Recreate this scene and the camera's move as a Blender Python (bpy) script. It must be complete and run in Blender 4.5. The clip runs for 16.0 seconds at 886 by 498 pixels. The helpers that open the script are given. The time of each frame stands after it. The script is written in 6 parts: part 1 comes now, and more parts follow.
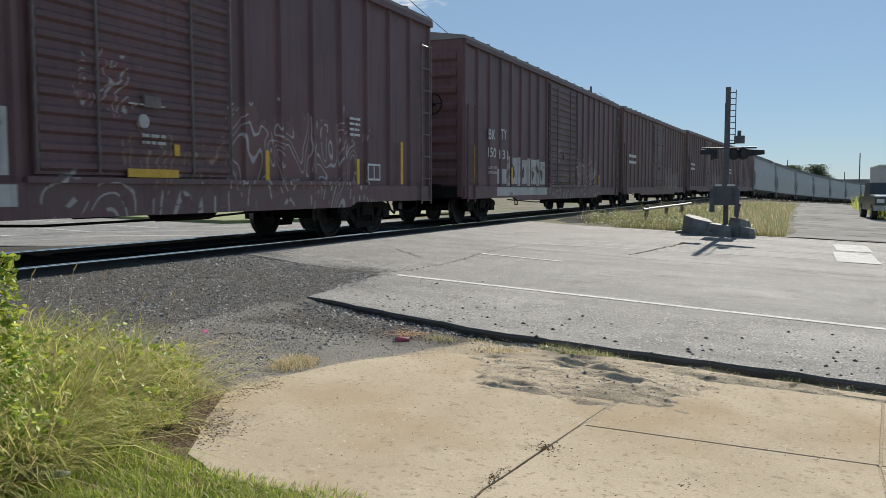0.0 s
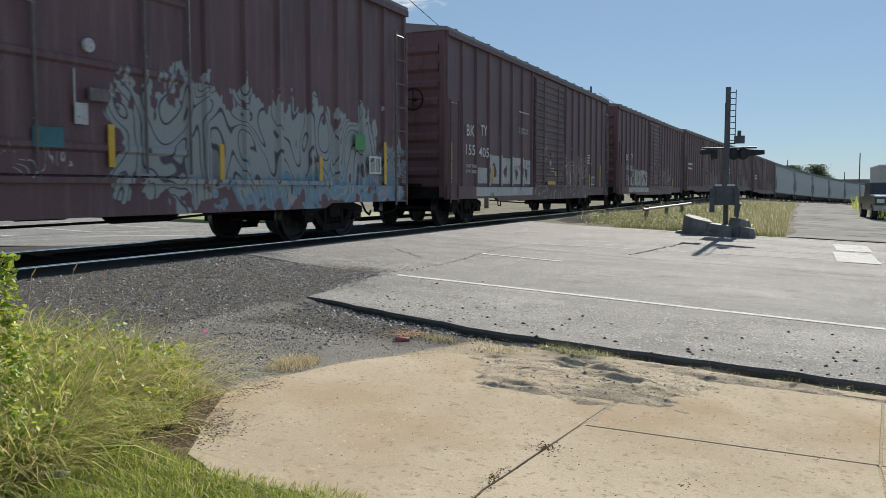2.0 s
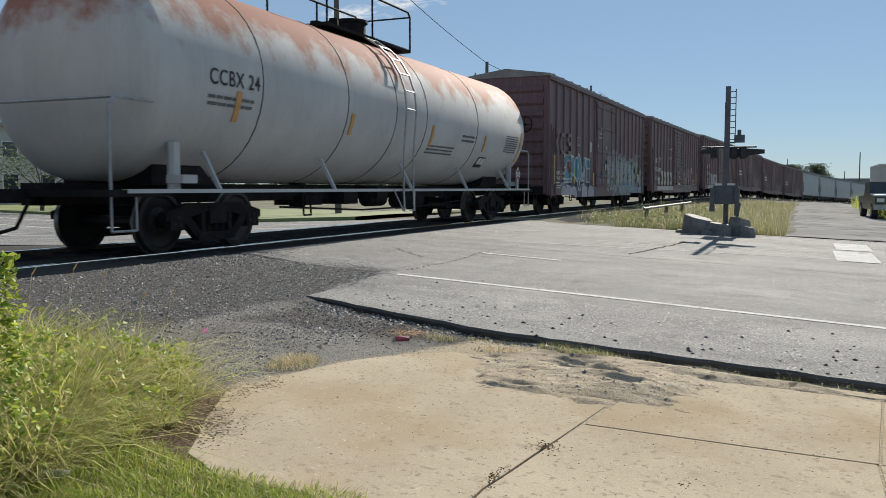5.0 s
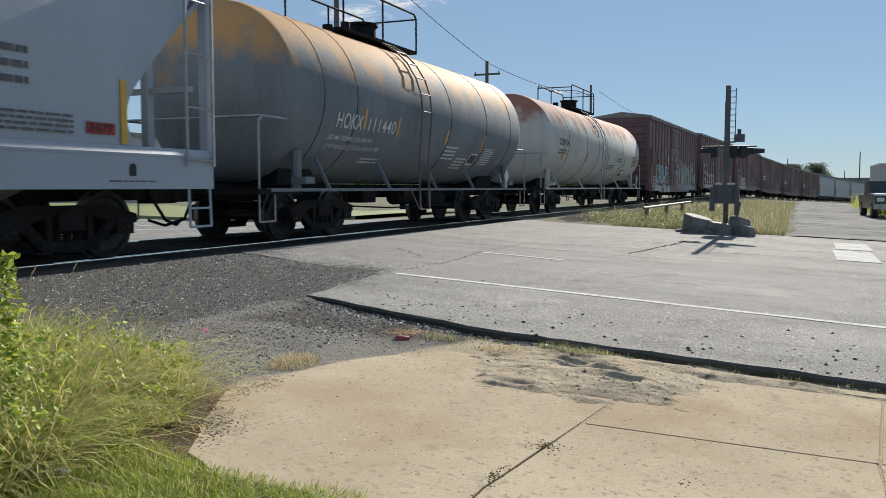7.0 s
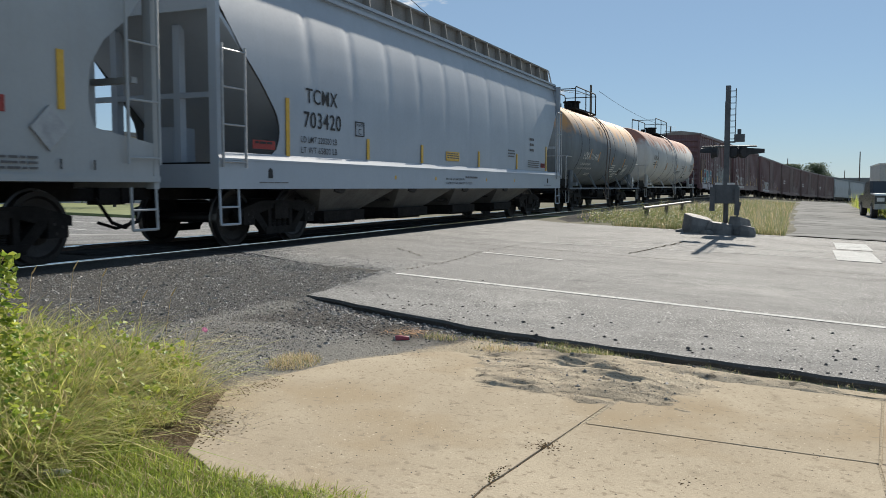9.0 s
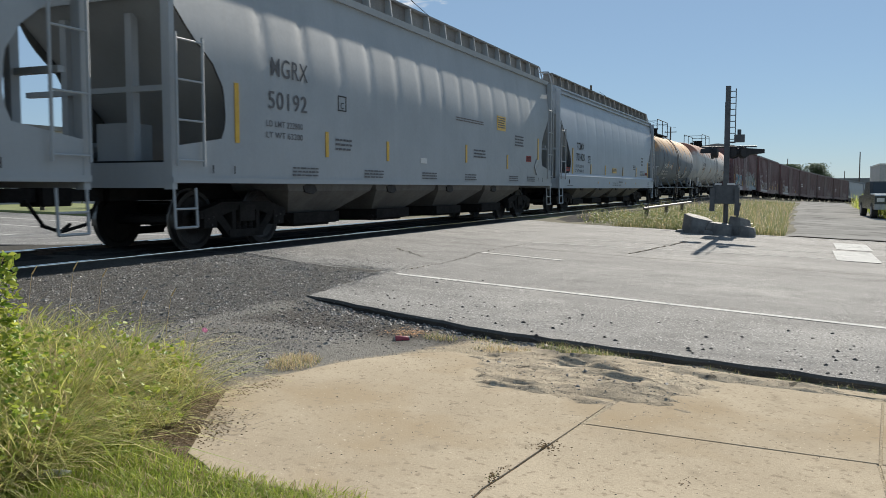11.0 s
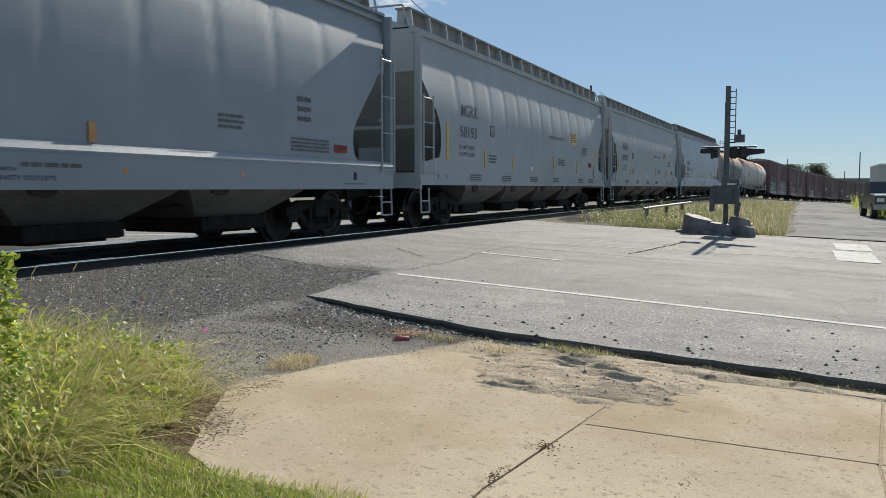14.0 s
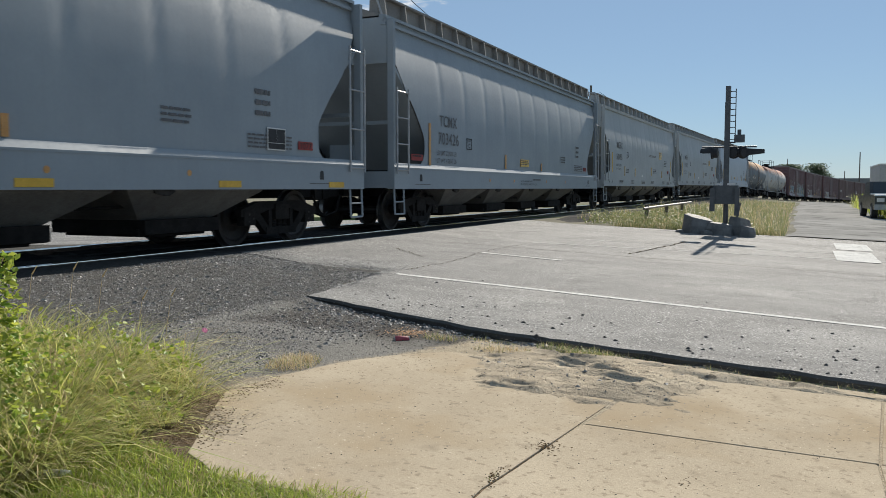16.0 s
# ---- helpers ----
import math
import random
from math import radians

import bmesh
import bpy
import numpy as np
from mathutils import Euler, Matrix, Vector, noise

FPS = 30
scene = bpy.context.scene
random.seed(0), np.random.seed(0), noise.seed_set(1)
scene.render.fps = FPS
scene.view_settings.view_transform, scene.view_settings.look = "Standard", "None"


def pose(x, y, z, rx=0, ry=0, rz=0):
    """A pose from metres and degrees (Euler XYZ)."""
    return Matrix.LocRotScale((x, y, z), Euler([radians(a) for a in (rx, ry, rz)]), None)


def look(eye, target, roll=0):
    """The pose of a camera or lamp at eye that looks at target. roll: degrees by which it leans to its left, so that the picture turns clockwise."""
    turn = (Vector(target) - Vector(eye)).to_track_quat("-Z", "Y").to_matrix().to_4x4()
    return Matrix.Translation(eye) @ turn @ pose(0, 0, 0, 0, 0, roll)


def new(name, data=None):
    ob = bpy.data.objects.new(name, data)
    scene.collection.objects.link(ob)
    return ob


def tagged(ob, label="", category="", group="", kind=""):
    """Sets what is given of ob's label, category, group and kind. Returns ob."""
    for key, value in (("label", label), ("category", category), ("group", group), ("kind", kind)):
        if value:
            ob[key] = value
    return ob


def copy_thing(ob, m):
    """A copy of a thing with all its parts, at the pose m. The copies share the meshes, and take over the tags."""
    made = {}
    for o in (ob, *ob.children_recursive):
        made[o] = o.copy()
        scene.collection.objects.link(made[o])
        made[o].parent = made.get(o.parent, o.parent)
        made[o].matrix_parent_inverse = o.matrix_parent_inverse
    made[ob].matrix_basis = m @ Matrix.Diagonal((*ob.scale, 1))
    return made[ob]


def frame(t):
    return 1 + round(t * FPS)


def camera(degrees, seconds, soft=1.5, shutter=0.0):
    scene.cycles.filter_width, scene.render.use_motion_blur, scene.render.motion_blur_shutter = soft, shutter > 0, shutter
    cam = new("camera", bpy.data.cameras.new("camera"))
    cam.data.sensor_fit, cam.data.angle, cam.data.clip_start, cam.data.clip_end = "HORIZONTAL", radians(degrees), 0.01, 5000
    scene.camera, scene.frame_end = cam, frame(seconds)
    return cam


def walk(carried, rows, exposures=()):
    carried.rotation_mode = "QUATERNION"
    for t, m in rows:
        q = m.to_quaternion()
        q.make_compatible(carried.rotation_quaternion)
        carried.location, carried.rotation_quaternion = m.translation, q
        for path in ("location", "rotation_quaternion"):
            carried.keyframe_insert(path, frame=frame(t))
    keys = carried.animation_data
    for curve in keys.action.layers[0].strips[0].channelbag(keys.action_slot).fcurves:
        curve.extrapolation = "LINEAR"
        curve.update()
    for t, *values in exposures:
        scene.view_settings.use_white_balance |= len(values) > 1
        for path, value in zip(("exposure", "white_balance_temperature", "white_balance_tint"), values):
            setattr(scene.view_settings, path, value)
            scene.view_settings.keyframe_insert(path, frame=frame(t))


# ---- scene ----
# ---------- camera: phone held still beside a level crossing ----------
V = 9.454            # train speed, metres a second
EYE = (9.4, 0.0, 0.95)
cam = camera(55.84, 16.0, soft=0.75, shutter=0.12)
walk(cam, [
    (0.0, pose(*EYE, 85.90, 0, 23.2)),
    (1.5, pose(*EYE, 85.90, 0, 23.2)),
    (4.0, pose(*EYE, 85.88, 0, 23.2)),
    (6.5, pose(*EYE, 85.80, 0, 23.2)),
    (9.0, pose(*EYE, 85.80, 0, 23.2)),
    (12.0, pose(*EYE, 85.83, 0, 23.2)),
    (16.0, pose(*EYE, 85.83, 0, 23.2)),
], exposures=[(0.0, 0.95, 6500, 10), (16.0, 0.95, 6500, 10)])

# ---------- daylight: low morning sun ahead, along the track ----------
SUN_EL, SUN_AZ = radians(28), radians(0.4)   # azimuth from +Y towards -X
world = bpy.data.worlds.new("world")
scene.world = world
world.use_nodes = True
wn = world.node_tree
sky = wn.nodes.new("ShaderNodeTexSky")
sky.sky_type, sky.sun_disc = "NISHITA", False
sky.sun_elevation, sky.sun_rotation = SUN_EL, -SUN_AZ
sky.air_density, sky.dust_density, sky.ozone_density = 0.9, 0.0, 3.0
wn.nodes["Background"].inputs[1].default_value = 0.045
clear = wn.nodes.new("ShaderNodeMix")
clear.data_type, clear.blend_type = "RGBA", "MULTIPLY"
clear.inputs[0].default_value, clear.inputs[7].default_value = 1.0, (0.90, 0.98, 1.08, 1)   # crisp autumn blue
wn.links.new(sky.outputs[0], clear.inputs[6])
haze = wn.nodes.new("ShaderNodeMix")        # thin even haze over the blue
haze.data_type = "RGBA"
haze.inputs[0].default_value, haze.inputs[7].default_value = 0.62, (3.5, 4.9, 6.4, 1)
wn.links.new(clear.outputs[2], haze.inputs[6])
wn.links.new(haze.outputs[2], wn.nodes["Background"].inputs[0])
sun = new("sun", bpy.data.lights.new("sun", "SUN"))
sun.data.energy, sun.data.angle, sun.data.color = 4.1, radians(0.6), (1.0, 0.93, 0.82)
sun_dir = Vector((-math.sin(SUN_AZ) * math.cos(SUN_EL), math.cos(SUN_AZ) * math.cos(SUN_EL), math.sin(SUN_EL)))
sun.matrix_world = look(sun_dir * 50, (0, 0, 0))

# ---------- materials ----------
def surf(name, a, b, scale=3.0, rough=(0.6, 0.9), metal=0.0, bump=0.2, fine=40.0, stretch=(1, 1, 1),
         speck=None, streak=None, top=None, zone=(), spec=0.5, patches=(), lanes=None, sprays=(), grain=0.45):
    """Two-scale noise paint. speck: (colour, scale, cut); streak: (colour, amount) vertical runs;
    top: (colour, z0, z1) colour mixed in towards the top; zone: (y0, y1, z0, z1, fill, line, size) sprayed lettering."""
    m = bpy.data.materials.new(name)
    m.use_nodes = True
    nt = m.node_tree
    N, Lk = nt.nodes, nt.links
    bs = N["Principled BSDF"]
    co = N.new("ShaderNodeTexCoord").outputs["Object"]

    def mapped(sc):
        mp = N.new("ShaderNodeMapping")
        mp.inputs["Scale"].default_value = sc
        Lk.new(co, mp.inputs[0])
        return mp.outputs[0]

    def nz(vec, sc, detail=4.0, ro=0.6, dist=0.0):
        n = N.new("ShaderNodeTexNoise")
        n.inputs["Scale"].default_value, n.inputs["Detail"].default_value = sc, detail
        n.inputs["Roughness"].default_value, n.inputs["Distortion"].default_value = ro, dist
        Lk.new(vec, n.inputs["Vector"])
        return n.outputs[0]

    def ramp(fac, lo, hi, v0=0.0, v1=1.0):
        r = N.new("ShaderNodeMapRange")
        r.inputs[1].default_value, r.inputs[2].default_value = lo, hi
        r.inputs[3].default_value, r.inputs[4].default_value = v0, v1
        Lk.new(fac, r.inputs[0])
        return r.outputs[0]

    def op(kind, p, q):
        n = N.new("ShaderNodeMath")
        n.operation = kind
        for i, s in ((0, p), (1, q)):
            if isinstance(s, (int, float)):
                n.inputs[i].default_value = s
            else:
                Lk.new(s, n.inputs[i])
        return n.outputs[0]

    def mix(fac, p, q):
        n = N.new("ShaderNodeMix")
        n.data_type = "RGBA"
        for i, s in ((0, fac), (6, p), (7, q)):
            if isinstance(s, tuple):
                n.inputs[i].default_value = (*s, 1)
            elif isinstance(s, (int, float)):
                n.inputs[i].default_value = s
            else:
                Lk.new(s, n.inputs[i])
        return n.outputs[2]

    base = mapped(stretch)
    big = nz(base, scale)
    small = nz(base, fine, 6.0, 0.7)
    col = mix(ramp(big, 0.35, 0.65), a, b)
    col = mix(ramp(small, 0.3, 0.75, 0.0, grain), col, tuple(c * 0.55 for c in a))
    if speck:
        for c, sc, cut, *soft in (speck if isinstance(speck, list) else [speck]):
            col = mix(ramp(nz(base, sc, 3.0, 0.55), cut, cut + (soft[0] if soft else 0.06)), col, c)
    if lanes:
        c, amount = lanes
        col = mix(ramp(nz(mapped((0.05, 1.0, 1.0)), 1.5, 4.0, 0.6), 0.45, 0.68, 0.0, amount), col, c)
    for planes, amp, width, c1, c2 in patches:
        sp = N.new("ShaderNodeSeparateXYZ")
        Lk.new(co, sp.inputs[0])
        wob = op("ADD", ramp(nz(co, 1.7, 5.0, 0.7), 0.25, 0.75, -amp, amp), ramp(small, 0.3, 0.7, -amp * 0.5, amp * 0.5))
        k = None
        for px, py, c in planes:
            d = op("ADD", op("SUBTRACT", op("ADD", op("MULTIPLY", sp.outputs[0], px), op("MULTIPLY", sp.outputs[1], py)), c), wob)
            d = ramp(d, -width / 2, width / 2)
            k = d if k is None else op("MULTIPLY", k, d)
        col = mix(k, col, mix(ramp(small, 0.35, 0.65), c1, c2))
    if streak:
        c, amount = streak
        s = nz(mapped((5.0, 5.0, 0.35)), 1.6, 5.0, 0.65)
        col = mix(ramp(s, 0.48, 0.72, 0.0, amount), col, c)
    if top or zone or sprays:
        sep = N.new("ShaderNodeSeparateXYZ")
        Lk.new(co, sep.inputs[0])
        sy, sz = sep.outputs[1], sep.outputs[2]
    if top:
        c, z0, z1 = top
        w = op("ADD", sz, ramp(nz(mapped((1, 1.2, 1)), 1.3, 5.0, 0.65), 0.3, 0.7, -0.45, 0.45))
        col = mix(ramp(w, z0, z1, 0.0, 0.85), col, c)
    for y0, y1, z0, z1, fill, line, size in zone:
        wob = ramp(nz(co, 2.6, 2.0), 0.3, 0.7, -0.35, 0.35)
        spike = ramp(nz(mapped((1, 3.2, 0.25)), 1.6, 2.0), 0.3, 0.7, -0.3, 0.3)
        yy, zz = op("ADD", sy, wob), op("ADD", op("ADD", sz, wob), op("MULTIPLY", spike, ramp(sz, z0, z1)))
        k = op("MULTIPLY", op("MULTIPLY", ramp(yy, y0, y0 + 0.04), ramp(yy, y1, y1 - 0.04)),
               op("MULTIPLY", ramp(zz, z0, z0 + 0.04), ramp(zz, z1, z1 - 0.04)))
        tall = nz(mapped((1, 1, 0.55)), size, 0.0, 0.4, 1.2)
        band = op("PINGPONG", op("MULTIPLY", tall, 9.0), 0.5)
        inner = mix(ramp(band, 0.06, 0.11), line, fill)
        worn = ramp(small, 0.25, 0.6, 0.55, 0.95)
        col = mix(op("MULTIPLY", k, worn), col, inner)
    for kind, cy, cz, ry, rz, skew, fill, rim in sprays:     # sprayed letter shapes with a rim line
        wob = ramp(nz(co, 2.2, 2.0), 0.3, 0.7, -0.05, 0.05)
        dy = op("ABSOLUTE", op("ADD", op("ADD", op("SUBTRACT", sy, cy), op("MULTIPLY", op("SUBTRACT", sz, cz), skew)), wob), 0.0)
        dz = op("ABSOLUTE", op("ADD", op("SUBTRACT", sz, cz), wob), 0.0)

        def inside(grow):
            p, q = op("DIVIDE", dy, ry + grow), op("DIVIDE", dz, rz + grow)
            d = op("MAXIMUM", p, q) if kind == "box" else op("ADD", op("MULTIPLY", p, p), op("MULTIPLY", q, q))
            return op("MULTIPLY", ramp(d, 1.04, 0.98), ramp(small, 0.2, 0.55, 0.75, 0.97))
        if rim:
            col = mix(inside(0.055), col, rim)
        col = mix(inside(0.0), col, fill)
    Lk.new(col, bs.inputs["Base Color"])
    Lk.new(ramp(small, 0.3, 0.7, rough[0], rough[1]), bs.inputs["Roughness"])
    bs.inputs["Metallic"].default_value = metal
    bs.inputs["Specular IOR Level"].default_value = spec
    if bump:
        bp = N.new("ShaderNodeBump")
        bp.inputs["Strength"].default_value = bump
        bp.inputs["Distance"].default_value = 0.02
        Lk.new(op("ADD", op("MULTIPLY", big, 0.6), small), bp.inputs["Height"])
        Lk.new(bp.outputs[0], bs.inputs["Normal"])
    return m


def leafy(name, a, b, through_light=0.35):
    """Foliage: per-island colour, some light through the blade."""
    m = bpy.data.materials.new(name)
    m.use_nodes = True
    nt = m.node_tree
    N, Lk = nt.nodes, nt.links
    bs, out = N["Principled BSDF"], N["Material Output"]
    geo = N.new("ShaderNodeNewGeometry")
    mx = N.new("ShaderNodeMix")
    mx.data_type = "RGBA"
    mx.inputs[6].default_value, mx.inputs[7].default_value = (*a, 1), (*b, 1)
    Lk.new(geo.outputs["Random Per Island"], mx.inputs[0])
    Lk.new(mx.outputs[2], bs.inputs["Base Color"])
    bs.inputs["Roughness"].default_value = 0.5
    bs.inputs["Specular IOR Level"].default_value = 0.3
    tr = N.new("ShaderNodeBsdfTranslucent")
    Lk.new(mx.outputs[2], tr.inputs[0])
    sh = N.new("ShaderNodeMixShader")
    sh.inputs[0].default_value = through_light
    Lk.new(bs.outputs[0], sh.inputs[1])
    Lk.new(tr.outputs[0], sh.inputs[2])
    Lk.new(sh.outputs[0], out.inputs[0])
    return m


M_SAND = surf("sandy_dirt", (0.45, 0.38, 0.285), (0.56, 0.48, 0.365), 1.5, bump=0.8, fine=50, speck=[((0.28, 0.245, 0.19), 1.3, 0.55, 0.12), ((0.16, 0.14, 0.11), 11, 0.60, 0.08), ((0.13, 0.115, 0.095), 34, 0.64, 0.05)], spec=0.0)
M_GRAVEL = surf("gravel", (0.095, 0.092, 0.088), (0.15, 0.145, 0.135), 0.9, bump=1.0, fine=55, speck=((0.34, 0.33, 0.31), 60, 0.66), spec=0.0)
M_YARD = surf("packed_gravel", (0.19, 0.18, 0.165), (0.27, 0.26, 0.235), 0.9, bump=0.9, fine=50, speck=[((0.08, 0.075, 0.07), 35, 0.60), ((0.42, 0.41, 0.39), 60, 0.66)], spec=0.0,
              patches=((((-1, 0.03, -4.38),), 0.12, 0.10, (0.055, 0.053, 0.05), (0.14, 0.135, 0.125)),
                       (((1, 0, 4.75), (0, 1, 6.15)), 0.35, 0.3, (0.06, 0.055, 0.05), (0.15, 0.14, 0.125)),
                       (((1, 0, 5.95), (0, -1, -4.35)), 0.25, 0.25, (0.10, 0.075, 0.05), (0.26, 0.20, 0.14)),
                       (((1, -0.38, 4.42), (0, 1, 4.2)), 0.12, 0.15, (0.32, 0.27, 0.20), (0.50, 0.43, 0.32))))
M_GROUND = surf("ground", (0.20, 0.19, 0.155), (0.31, 0.29, 0.235), 0.35, bump=0.6, fine=14, speck=((0.10, 0.13, 0.05), 0.5, 0.58), spec=0.0)
M_ASPHALT = surf("asphalt", (0.18, 0.178, 0.172), (0.25, 0.247, 0.236), 0.6, rough=(0.8, 1.0), bump=0.5, fine=70,
                 speck=[((0.11, 0.109, 0.106), 1.4, 0.52, 0.2), ((0.26, 0.255, 0.24), 0.5, 0.56, 0.12), ((0.56, 0.55, 0.53), 58, 0.59, 0.05), ((0.045, 0.045, 0.046), 48, 0.575, 0.06)], spec=0.2,
                 lanes=((0.12, 0.119, 0.116), 0.45), patches=((((-1, 0, -4.35), (-0.2, -1, -10.35)), 0.5, 0.7, (0.055, 0.053, 0.05), (0.15, 0.145, 0.135)),))
M_ASPHALT_DARK = surf("broken_asphalt", (0.045, 0.045, 0.046), (0.085, 0.083, 0.08), 4.0, bump=1.0, fine=40, spec=0.0)
M_LINE = surf("road_paint", (0.62, 0.61, 0.58), (0.76, 0.75, 0.71), 3.0, bump=0.2, fine=60, speck=[((0.24, 0.235, 0.225), 22, 0.60), ((0.36, 0.355, 0.34), 2.5, 0.64)], spec=0.0)
M_CONC = surf("concrete", (0.41, 0.345, 0.255), (0.52, 0.445, 0.335), 0.8, rough=(0.8, 1.0), bump=0.2, fine=75, speck=[((0.36, 0.29, 0.20), 1.3, 0.48, 0.22), ((0.32, 0.27, 0.20), 5.0, 0.62, 0.14), ((0.30, 0.25, 0.185), 24, 0.58, 0.10), ((0.54, 0.47, 0.36), 45, 0.66, 0.06), ((0.09, 0.075, 0.06), 30, 0.70, 0.03)], spec=0.0)
M_JOINT = surf("joint_dirt", (0.05, 0.042, 0.03), (0.10, 0.09, 0.06), 8.0, bump=0.5, spec=0.0)
M_STONE = surf("stone", (0.07, 0.068, 0.065), (0.40, 0.385, 0.36), 14.0, bump=0.3)
M_RUBBLE = surf("broken_concrete", (0.16, 0.155, 0.15), (0.27, 0.26, 0.245), 3.0, bump=0.6, fine=25, spec=0.1)
M_DARKSTONE = surf("dark_stone", (0.03, 0.03, 0.03), (0.08, 0.075, 0.07), 6.0, bump=0.3)
M_RAIL = surf("rail_steel", (0.10, 0.075, 0.06), (0.16, 0.11, 0.08), 4.0, bump=0.3)
M_RAILTOP = surf("polished_rail", (0.85, 0.85, 0.85), (0.92, 0.92, 0.92), 6.0, rough=(0.05, 0.09), metal=1.0, bump=0.0)
M_TIE = surf("tie", (0.04, 0.035, 0.03), (0.09, 0.08, 0.07), 5.0, bump=0.6, fine=30)
M_STEEL = surf("dark_steel", (0.012, 0.0115, 0.011), (0.026, 0.024, 0.023), 4.0, rough=(0.75, 0.95), bump=0.4, fine=25, spec=0.15)
M_WHEEL = surf("wheel_steel", (0.018, 0.016, 0.015), (0.036, 0.03, 0.027), 6.0, rough=(0.4, 0.7), metal=0.3, bump=0.2)
M_TREAD = surf("wheel_tread", (0.16, 0.155, 0.15), (0.26, 0.25, 0.24), 6.0, rough=(0.3, 0.5), metal=1.0, bump=0.05)
M_GREY = surf("galvanised", (0.32, 0.33, 0.34), (0.45, 0.46, 0.47), 5.0, rough=(0.4, 0.6), metal=0.5, bump=0.1)
M_DULL = surf("dull_steel", (0.12, 0.10, 0.09), (0.20, 0.17, 0.16), 5.0, rough=(0.5, 0.7), bump=0.1)
M_PANEL = surf("pale_patch_paint", (0.42, 0.42, 0.41), (0.54, 0.54, 0.52), 2.0, bump=0.1, grain=0.2, streak=((0.20, 0.16, 0.13), 0.5), speck=[((0.16, 0.12, 0.10), 2.2, 0.60, 0.10), ((0.26, 0.13, 0.07), 9, 0.66, 0.05)])
M_LANE = surf("lane_gravel", (0.28, 0.275, 0.26), (0.40, 0.39, 0.37), 0.35, bump=0.6, fine=14, speck=((0.17, 0.165, 0.155), 0.8, 0.52, 0.15), spec=0.0)
M_SIGNAL = surf("signal_paint", (0.075, 0.08, 0.085), (0.12, 0.125, 0.13), 4.0, rough=(0.4, 0.7), bump=0.2)
M_YEL = surf("yellow_reflector", (0.62, 0.36, 0.02), (0.75, 0.45, 0.04), 6.0, rough=(0.3, 0.5), bump=0.0)
M_ORANGE = surf("faded_reflector", (0.55, 0.27, 0.08), (0.66, 0.35, 0.12), 6.0, rough=(0.4, 0.6), bump=0.0)
M_WHITE = surf("white_paint", (0.62, 0.62, 0.60), (0.75, 0.75, 0.73), 5.0, bump=0.05)
M_BLACK = surf("black_paint", (0.02, 0.02, 0.022), (0.04, 0.04, 0.042), 5.0, bump=0.05)
M_TEAL = surf("teal_label", (0.05, 0.15, 0.17), (0.07, 0.20, 0.22), 3.0, bump=0.05)
M_SPRAY = surf("chalky_white_paint", (0.46, 0.46, 0.46), (0.58, 0.58, 0.58), 5.0, bump=0.05, speck=((0.22, 0.19, 0.19), 14, 0.62))
M_TWIG = leafy("dark_twigs", (0.05, 0.04, 0.03), (0.14, 0.11, 0.08), 0.1)
M_RED = surf("red_paint", (0.28, 0.04, 0.035), (0.36, 0.06, 0.05), 6.0, bump=0.05)
M_TAN = surf("faded_letter_paint", (0.21, 0.145, 0.115), (0.27, 0.20, 0.155), 6.0, bump=0.05, speck=((0.15, 0.07, 0.07), 9, 0.58, 0.1))
INK, TEAL, LILAC, SPRAY = (0.03, 0.03, 0.035), (0.065, 0.215, 0.275), (0.36, 0.34, 0.39), (0.52, 0.54, 0.56)
M_BOX_A = surf("brown_car_paint", (0.125, 0.068, 0.071), (0.165, 0.090, 0.092), 0.8, rough=(0.45, 0.7), bump=0.15, streak=((0.05, 0.035, 0.033), 0.6),
               zone=((1.6, 5.7, 1.02, 2.05, (0.16, 0.085, 0.08), (0.42, 0.41, 0.41), 1.5),
                     (-1.8, 6.2, 0.58, 0.96, (0.13, 0.085, 0.08), (0.40, 0.38, 0.36), 0.9),
                     (-0.6, 1.5, 1.12, 1.62, (0.14, 0.08, 0.07), (0.30, 0.22, 0.15), 1.3),
                     (-1.3, -0.3, 1.9, 2.4, (0.15, 0.06, 0.056), (0.40, 0.39, 0.39), 2.2)))
